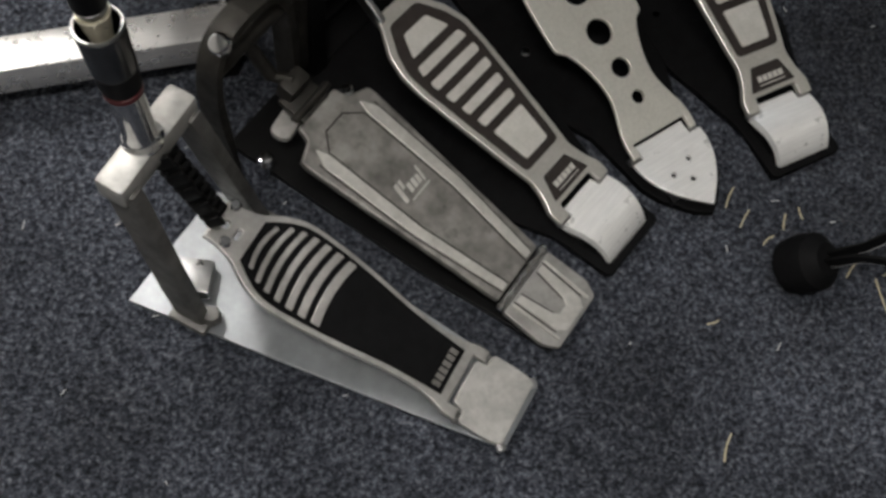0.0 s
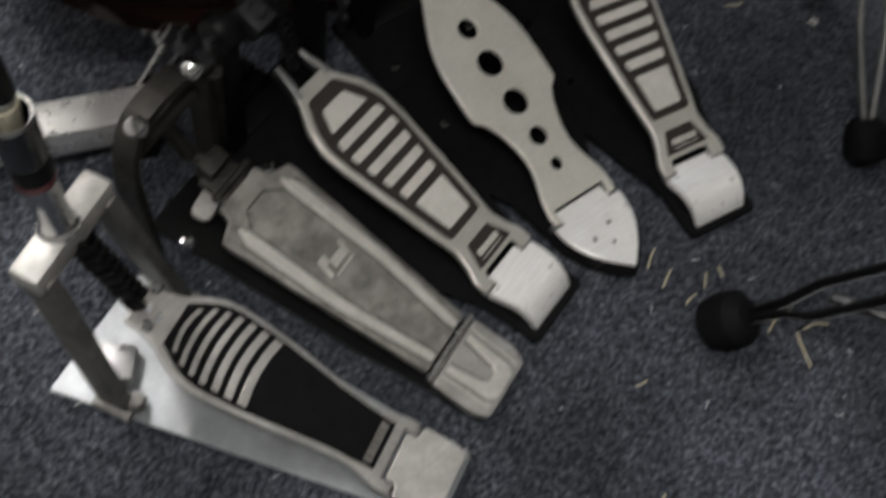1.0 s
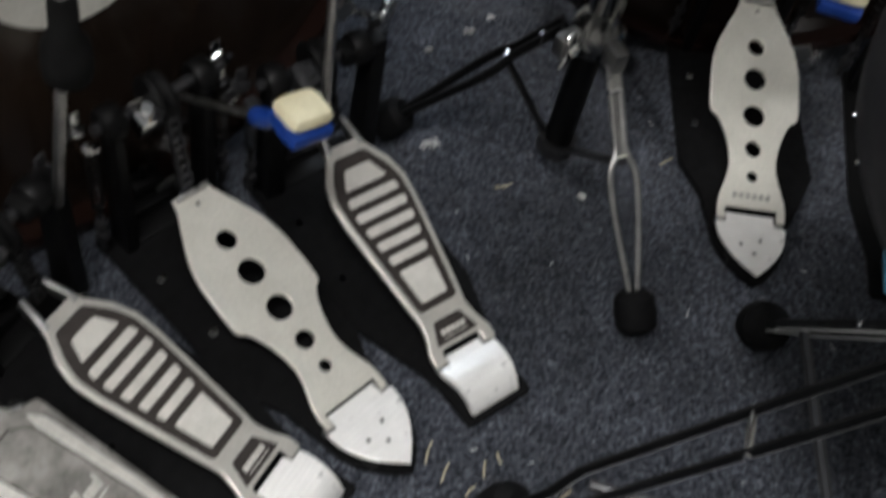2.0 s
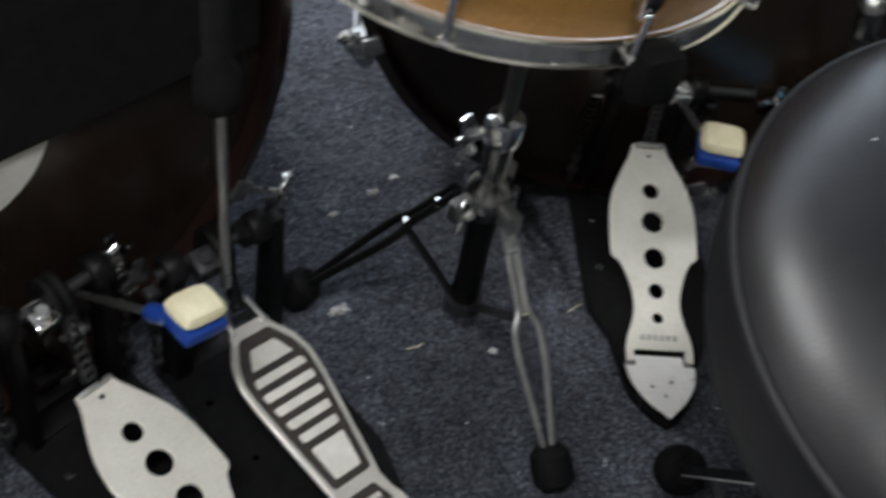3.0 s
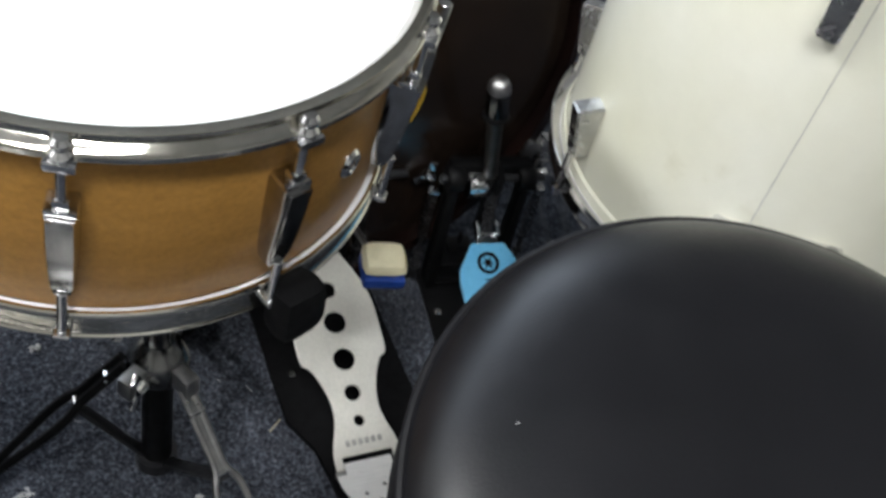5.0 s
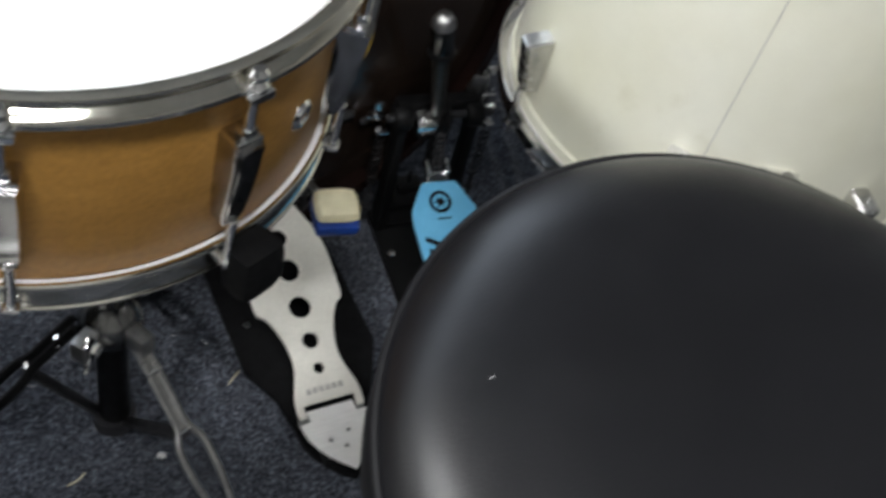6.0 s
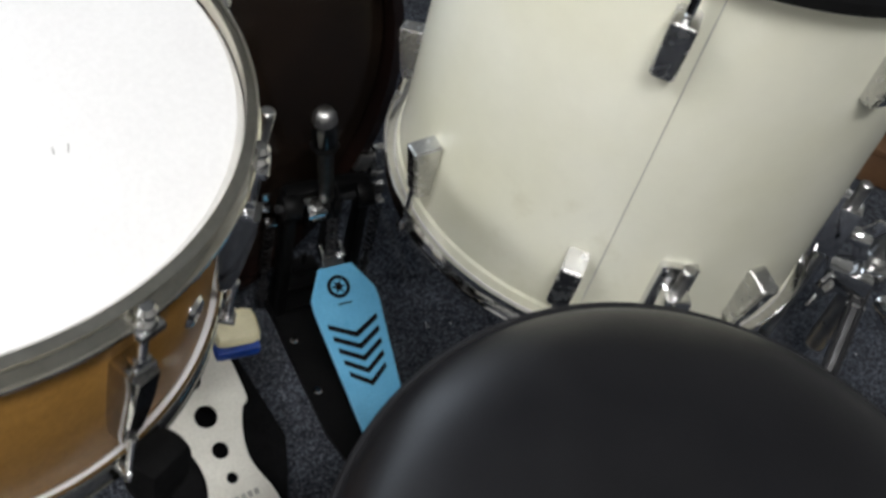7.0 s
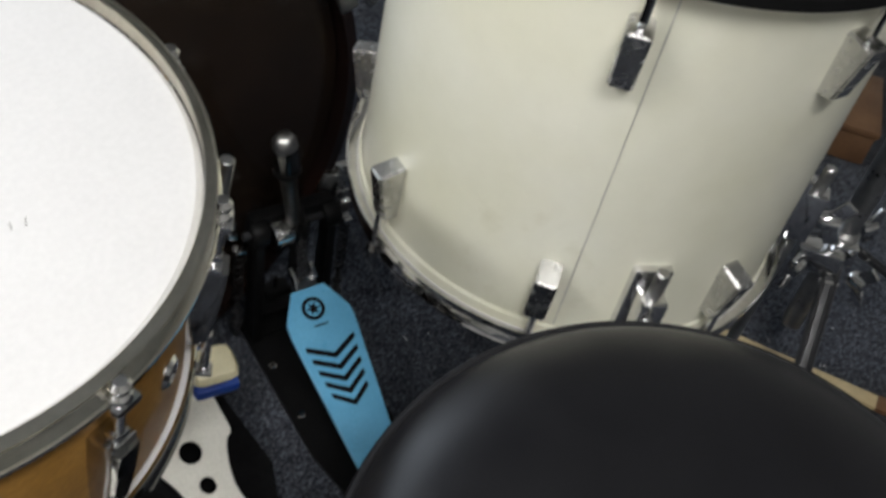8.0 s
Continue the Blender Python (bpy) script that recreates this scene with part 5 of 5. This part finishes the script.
# ---- drum stool ----
def drum_stool():
    cx, cy, top = 0.5146, 0.2656, 0.5845
    n = Vector((-0.07, -0.105, 1.0)).normalized()
    tilt = Matrix.Translation((0, 0, top)) @ Vector((0, 0, 1)).rotation_difference(n).to_matrix().to_4x4() @ Matrix.Translation((0, 0, -top))
    t = thing("drum_stool", pose(cx, cy, 0), "round drum stool with a padded black vinyl seat", "stool")
    R, drop = 0.162, 0.034
    bm = bmesh.new()
    prof = [(0, top)]
    for i in range(1, 41):
        u = i / 40
        prof.append((R * u, top - drop * (0.8 * u ** 5.0 + 0.2 * (1 - (1 - u ** 14) ** 0.5))))
    lathe(bm, prof, segs=128)
    seat = part("seat", bm, VINYL, t, "black vinyl seat top with a full rounded edge", tilt)
    bm = bmesh.new()
    pts = [((R + 0.0005) * math.cos(2 * math.pi * i / 96), (R + 0.0005) * math.sin(2 * math.pi * i / 96), top - drop) for i in range(97)]
    tube_path(bm, pts, 0.0026, 8)
    part("piping", bm, SEAM_VINYL, seat)
    bm = bmesh.new()
    lathe(bm, [(R - 0.001, top - drop - 0.001), (R + 0.0015, top - drop - 0.012), (R + 0.002, top - drop - 0.03), (R - 0.001, top - drop - 0.046), (R - 0.01, top - drop - 0.054), (0, top - drop - 0.054)], segs=96)
    part("seat_side", bm, SEAM_VINYL, seat, "black vinyl side band")
    bm = bmesh.new()
    box(bm, 0.13, 0.13, 0.012, pose(0, 0, top - 0.112), 0.002)
    lathe(bm, [(0, top - 0.19), (0.021, top - 0.19), (0.022, top - 0.185), (0.022, top - 0.112), (0, top - 0.112)], segs=20)
    part("seat_clamp", bm, GREY_BLACK, t, "", tilt)
    bm = bmesh.new()
    lathe(bm, [(0, 0.06), (0.0125, 0.06), (0.0125, top - 0.13), (0, top - 0.13)], segs=20)
    lathe(bm, [(0.0125, 0.3), (0.02, 0.3), (0.02, 0.36), (0.0125, 0.36)], segs=20, closed=True)
    part("column", bm, CHROME, t, "chrome column")
    for a, rad in ((152.4, 0.2175), (70.9, 0.2575), (290.0, 0.24)):
        d = Vector((math.cos(radians(a)), math.sin(radians(a)), 0))
        side = d.cross(Vector((0, 0, 1)))
        hub, foot = d * 0.024 + Vector((0, 0.012, 0.36)), d * rad + Vector((0, 0, 0.02))
        way = (hub - foot).normalized()
        up = side.cross(way)
        bm = bmesh.new()
        for s in (-1, 1):
            q = s * side
            pts = [foot + way * 0.014 + q * 0.003, foot + way * 0.055 + q * 0.005, foot + way * 0.085 + q * 0.0145, foot.lerp(hub, 0.6) + q * 0.0155, hub + q * 0.016]
            prev = None
            for p in pts:
                ring = [bm.verts.new(p + side * u + up * v) for u, v in ((-0.0013, -0.0038), (0.0013, -0.0038), (0.0013, 0.0038), (-0.0013, 0.0038))]
                if prev:
                    for k in range(4):
                        bm.faces.new((prev[k], prev[(k + 1) % 4], ring[(k + 1) % 4], ring[k]))
                else:
                    bm.faces.new(ring)
                prev = ring
            bm.faces.new(prev)
        leg = part("leg", bm, BLACK, t, "leg of two flat dark steel strips")
        # near-white tube along each strip's top paints the glint of its edge
        for s in (-1, 1):
            q = s * side
            pts = [foot + way * 0.014 + q * 0.003, foot + way * 0.055 + q * 0.005, foot + way * 0.085 + q * 0.0145, foot.lerp(hub, 0.6) + q * 0.0155, hub + q * 0.016]
            bm = bmesh.new()
            tube_path(bm, [p + up * 0.004 for p in pts], 0.0011, 8)
            part("edge_glint", bm, HEEL_STEEL, leg, "near-white strip standing in for the upper edge's glint")
        for f in (0.62, 0.97):
            bm = bmesh.new()
            p = foot.lerp(hub, f)
            rod(bm, p - side * 0.019, p + side * 0.019, 0.003, 10)
            part("cross_pin", bm, CHROME, leg)
        bm = bmesh.new()
        lathe(bm, [(0, 0), (0.014, 0.0), (0.0215, 0.006), (0.0235, 0.018), (0.022, 0.032), (0.013, 0.041), (0, 0.042)], along(foot - way * 0.016, foot + way), 18)
        part("rubber_foot", bm, RUBBER, leg, "black rubber foot")
        bm = bmesh.new()
        rod(bm, d * 0.016 + Vector((0, 0, 0.125)), foot.lerp(hub, 0.25), 0.0045, 8)
        part("brace", bm, GREY_BLACK, t, "dark brace")
    bm = bmesh.new()
    lathe(bm, [(0.0125, 0.11), (0.022, 0.112), (0.022, 0.14), (0.0125, 0.142)], segs=20, closed=True)
    part("brace_collar", bm, CHROME, t)
    for a, z in ((150, 0.34), (40, 0.34), (165, 0.13), (225, 0.125)):
        bm = bmesh.new()
        wing_bolt(bm, pose(0, 0, z, 0, 0, a) @ pose(0.02, 0, 0, 0, 90), 1.4)
        part("wing_bolt", bm, CHROME, t)
    return t


drum_stool()


# ---- floor tom ----
def floor_tom():
    cx, cy = 0.9233, 0.5486
    z0, z1, R = 0.363, 0.683, 0.174
    t = thing("floor_tom", pose(cx, cy, 0.45, 1.2, 0.43) @ pose(0, 0, -0.45), "aged white floor tom with chrome lugs and a wrap seam", "floor tom")
    bm = bmesh.new()
    lathe(bm, [(R - 0.006, z0), (R, z0), (R, z1), (R - 0.006, z1)], segs=144, closed=True)
    part("shell", bm, PEARL, t, "cream-white wrapped shell")
    # the overlap of the wrap: one thin proud sheet over the last part of the turn
    a0, a1 = radians(-150.9), radians(-60)
    bm = bmesh.new()
    n = 40
    va = [[bm.verts.new(((R + 0.0006) * math.cos(a0 + (a1 - a0) * i / n), (R + 0.0006) * math.sin(a0 + (a1 - a0) * i / n), z)) for z in (z0 + 0.004, z1 - 0.004)] for i in range(n + 1)]
    for p, q in zip(va, va[1:]):
        bm.faces.new((p[0], q[0], q[1], p[1]))
    ex = bmesh.ops.extrude_face_region(bm, geom=bm.faces[:])
    for v in (g for g in ex["geom"] if isinstance(g, bmesh.types.BMVert)):
        v.co.x, v.co.y = v.co.x * (R - 0.001) / (R + 0.0006), v.co.y * (R - 0.001) / (R + 0.0006)
    part("wrap_overlap", bm, PEARL, t, "overlapping edge of the white wrap")
    bm = bmesh.new()
    box(bm, 0.0007, 0.0006, z1 - z0 - 0.012, pose(0, 0, 0, 0, 0, -151.1) @ pose(R, 0, z0 + 0.006))
    part("wrap_seam", bm, CAST_LIGHT, t, "thin dark seam in the wrap")
    bm = bmesh.new()
    lathe(bm, [(R + 0.0008, z0 + 0.004), (R + 0.0025, z0 + 0.004), (R + 0.0025, z0 + 0.013), (R + 0.0008, z0 + 0.015)], segs=128, closed=True)
    part("edge_band", bm, PEARL, t, "pale edge band")
    for z, s in ((z0, -1), (z1, 1)):
        bm = bmesh.new()
        prof = [(R + 0.003, 0.012), (R + 0.0085, 0.012), (R + 0.007, 0.009), (R + 0.006, -0.002), (R + 0.012, -0.004), (R + 0.013, -0.011), (R + 0.0115, -0.011), (R + 0.0105, -0.005), (R + 0.003, -0.003)]
        lathe(bm, [(r, z + s * h) for r, h in prof], segs=128, closed=True)
        part("hoop", bm, CHROME if s < 0 else BLACK, t, "chrome flanged hoop" if s < 0 else "black upper hoop")
        bm = bmesh.new()
        lathe(bm, [(0, z + s * 0.003), (R - 0.004, z + s * 0.003), (R + 0.003, z), (R + 0.003, z - s * 0.004), (R - 0.004, z), (0, z + s * 0.001)], segs=96)
        part("head", bm, SKIN, t)
    for i in range(8):
        for z, s, off in ((z0, -1, -156.4), (z1, 1, -156.4)):
            a = off + 45 * i
            mm = pose(0, 0, 0, 0, 0, a)
            zc = z - s * (0.028 if s < 0 else 0.027)
            bm = bmesh.new()
            # wedge-shaped box lug, thick at its free end
            q = [(R - 0.001, 0), (R + 0.012, 0), (R + 0.022, 0.047), (R - 0.001, 0.051)] if s < 0 else [(R - 0.001, 0.009), (R + 0.021, 0.011), (R + 0.012, 0.054), (R - 0.001, 0.056)]
            lo = [bm.verts.new(mm @ Vector((x, -0.0078, zc - s * h))) for x, h in q]
            hi = [bm.verts.new(mm @ Vector((x, 0.0078, zc - s * h))) for x, h in q]
            bm.faces.new(lo)
            bm.faces.new(hi[::-1])
            for k in range(4):
                bm.faces.new((lo[k], hi[k], hi[(k + 1) % 4], lo[(k + 1) % 4]))
            bmesh.ops.bevel(bm, geom=bm.edges[:], offset=0.0015, segments=2, affect="EDGES")
            lug = part("lug", bm, SATIN_CHROME, t, "chrome wedge lug")
            bm = bmesh.new()
            rod(bm, mm @ Vector((R + 0.0105, 0, zc - s * 0.01)), mm @ Vector((R + 0.0105, 0, z + s * 0.014)), 0.0028, 8)
            lathe(bm, [(0, 0), (0.006, 0), (0.006, 0.002), (0.004, 0.003), (0.004, 0.009), (0, 0.01)], mm @ pose(R + 0.0105, 0, z + s * 0.008, 0 if s > 0 else 180), 12)
            part("tension_rod", bm, CHROME, lug)
    for a in (-134, -69.5, 52.5):
        mm = pose(0, 0, 0, 0, 0, a)
        bm = bmesh.new()
        box(bm, 0.008, 0.028, 0.078, mm @ pose(R + 0.003, 0, z0 + 0.012), 0.002)
        box(bm, 0.024, 0.019, 0.05, mm @ pose(R + 0.014, 0, z0 + 0.026), 0.003)
        br = part("leg_bracket", bm, CHROME, t, "chrome leg bracket")
        bm = bmesh.new()
        wing_bolt(bm, mm @ pose(R + 0.027, 0, z0 + 0.05, 0, 90), 1.4)
        part("wing_bolt", bm, CHROME, br)
        bm = bmesh.new()
        rod(bm, mm @ Vector((R + 0.016, 0, 0.03)), mm @ Vector((R + 0.016, 0, z0 + 0.1)), 0.005, 12)
        leg = part("leg", bm, STEEL, t)
        bm = bmesh.new()
        lathe(bm, [(0, 0), (0.011, 0), (0.0125, 0.004), (0.011, 0.03), (0.006, 0.036), (0, 0.036)], mm @ pose(R + 0.016, 0, 0.001), 16)
        part("rubber_foot", bm, RUBBER, leg, "black rubber foot")
    return t


floor_tom()


# ---- loose things on the carpet ----
def rack_bar():
    t = thing("rack_bar", pose(-0.211, 0.523, 0, 0, 0, 14.0), "flat silver aluminium bar lying past the hi-hat stand", "metal bar")
    bm = bmesh.new()
    box(bm, 0.62, 0.032, 0.03, pose(-0.2, 0, 0.02), 0.003)
    part("bar", bm, BRUSHED, t)
    for x in (-0.4, 0.08):
        bm = bmesh.new()
        box(bm, 0.03, 0.04, 0.02, pose(x, 0, 0.0), 0.003)
        part("foot", bm, RUBBER, t)


rack_bar()


def lath():
    d = Vector((1.2655, 0.2254)) - Vector((1.2116, 0.4635))
    t = thing("wooden_lath", pose(1.2386, 0.3445, 0.0, 0, 0, math.degrees(math.atan2(d.y, d.x))), "flat pale wooden lath lying on the carpet", "lath")
    bm = bmesh.new()
    box(bm, d.length, 0.02, 0.007, pose(0, 0, 0.001), 0.0012)
    part("strip", bm, STICK, t)
    bm = bmesh.new()
    box(bm, 0.02, 0.021, 0.008, pose(d.length / 2 + 0.01, 0, 0.001), 0.0012)
    part("end_cap", bm, BROWN, t, "brown end")


lath()


def far_stand():
    """The foot of a hardware stand beyond the floor tom."""
    t = thing("hardware_stand", pose(1.26, 0.354, 0), "chrome hardware stand with clamps and wing bolts beside the floor tom", "stand")
    bm = bmesh.new()
    lathe(bm, [(0, 0.05), (0.012, 0.05), (0.012, 0.17), (0.0165, 0.173), (0.0165, 0.205), (0.0125, 0.21), (0.0125, 0.9), (0, 0.9)], segs=20)
    part("tube", bm, STEEL, t)
    bm = bmesh.new()
    box(bm, 0.05, 0.03, 0.026, pose(0, 0, 0.175, 0, 0, 30), 0.004)
    box(bm, 0.026, 0.05, 0.03, pose(-0.03, 0.01, 0.165, 0, 0, 20), 0.004)
    part("clamp", bm, CHROME, t)
    for x, y, z, a in ((-0.03, -0.03, 0.18, 250), (0.035, -0.01, 0.19, 330), (-0.05, 0.02, 0.175, 170)):
        bm = bmesh.new()
        wing_bolt(bm, pose(x, y, z, 0, 0, a) @ pose(0, 0, 0, 0, 90), 1.6)
        part("wing_bolt", bm, CHROME, t)
    for a in (80, 200, 320):
        d = Vector((math.cos(radians(a)), math.sin(radians(a)), 0))
        double_leg(t, d * 0.02 + Vector((0, 0, 0.18)), d * 0.24 + Vector((0, 0, 0.018)), 0.5, material=GREY_BLACK)


far_stand()


def wooden_box():
    t = thing("wooden_box", pose(1.729, 0.465, 0, 0, 0, 20), "small brown wooden box on the carpet", "box")
    bm = bmesh.new()
    box(bm, 0.14, 0.07, 0.05, Matrix(), 0.004)
    part("body", bm, BROWN, t)
    bm = bmesh.new()
    box(bm, 0.146, 0.076, 0.012, pose(0, 0, 0.051), 0.003)
    part("lid", bm, BROWN, t, "brown wooden lid")


wooden_box()


def black_case():
    t = thing("equipment_case", pose(1.95, 0.75, 0, 0, 0, 20), "black equipment case standing on the carpet", "case")
    bm = bmesh.new()
    box(bm, 0.5, 0.4, 0.45, pose(0, 0, 0.012), 0.012)
    part("body", bm, BLACK, t)
    for sx in (-1, 1):
        for sy in (-1, 1):
            bm = bmesh.new()
            box(bm, 0.04, 0.04, 0.012, pose(sx * 0.2, sy * 0.15, 0.0), 0.003)
            part("foot", bm, RUBBER, t)


black_case()

rng = random.Random(5)


def straw(x, y, ln, ang, material, label):
    bm = bmesh.new()
    d = Vector((math.cos(radians(ang)), math.sin(radians(ang)), 0)) * ln / 2
    side = Vector((-d.y, d.x, 0)).normalized() * ln * rng.uniform(-0.12, 0.12)
    tube_path(bm, curve_pts([(-d.x, -d.y, 0), (side.x, side.y, 0.0012), (d.x, d.y, 0.0004)], 4), 0.0007, 5)
    me = finish(bm)
    me.materials.append(material)
    ob = new("straw_bit", me)
    ob.location = (x, y, 0.0018)
    tagged(ob, label, "debris", "bits on the carpet")


for x, y, ln, ang in ((0.289, 0.4126, 0.018, 60), (0.3214, 0.411, 0.014, 75), (0.2535, 0.2275, 0.022, 70), (0.306, 0.394, 0.012, 40), (0.279, 0.431, 0.02, 65), (0.3357, 0.419, 0.01, 100), (0.4035, 0.6994, 0.018, 10), (0.5805, 0.7183, 0.018, 25), (0.3764, 0.3742, 0.03, 40), (0.3908, 0.3488, 0.03, 100), (0.4059, 0.3686, 0.022, 10), (0.253, 0.324, 0.01, 20)):
    straw(x, y, ln, ang, STRAW, "short dry straw bit on the carpet")


def lint_tuft(x, y, r):
    bm = bmesh.new()
    for i in range(9):
        a = rng.uniform(0, 6.28)
        p = Vector((rng.uniform(-r, r), rng.uniform(-r, r) * 0.6, 0.001))
        d = Vector((math.cos(a), math.sin(a), 0)) * r * 0.7
        tube_path(bm, curve_pts([p - d, p + Vector((0, 0, 0.003)), p + d], 3), 0.0009, 4)
    me = finish(bm)
    me.materials.append(LINT)
    ob = new("lint_tuft", me)
    ob.location = (x, y, 0.001)
    tagged(ob, "pale tuft of lint on the carpet", "lint", "bits on the carpet")


for x, y, r in ((0.3414, 0.7566, 0.007), (0.4776, 0.6806, 0.003), (0.4424, 0.9307, 0.003), (0.4126, 0.9122, 0.004), (0.3629, 0.8845, 0.003)):
    lint_tuft(x, y, r)


def seat_speck():
    bm = bmesh.new()
    tube_path(bm, curve_pts([(-0.001, 0, 0), (0, 0.0005, 0.0003), (0.001, 0, 0)], 3), 0.0002, 5)
    me = finish(bm)
    me.materials.append(LINT)
    ob = new("lint_speck", me)
    ob.location = (0.4245, 0.3485, 0.5855)
    tagged(ob, "tiny pale lint speck on the black stool seat", "lint")


seat_speck()


def carpet_bits():
    bm = bmesh.new()
    for i in range(260):
        x, y = rng.uniform(-0.3, 1.4), rng.uniform(0.0, 1.3)
        a, ln = rng.uniform(0, 3.14), rng.uniform(0.001, 0.005)
        d = Vector((math.cos(a), math.sin(a), 0)) * ln
        tube_path(bm, [Vector((x, y, 0.0012)) - d, Vector((x, y, 0.002)) + d], 0.0004, 4)
    me = finish(bm)
    me.materials.append(LINT)
    tagged(new("carpet_crumbs", me), "tiny pale crumbs and fibres strewn over the carpet", "debris", kind="stuff")


carpet_bits()
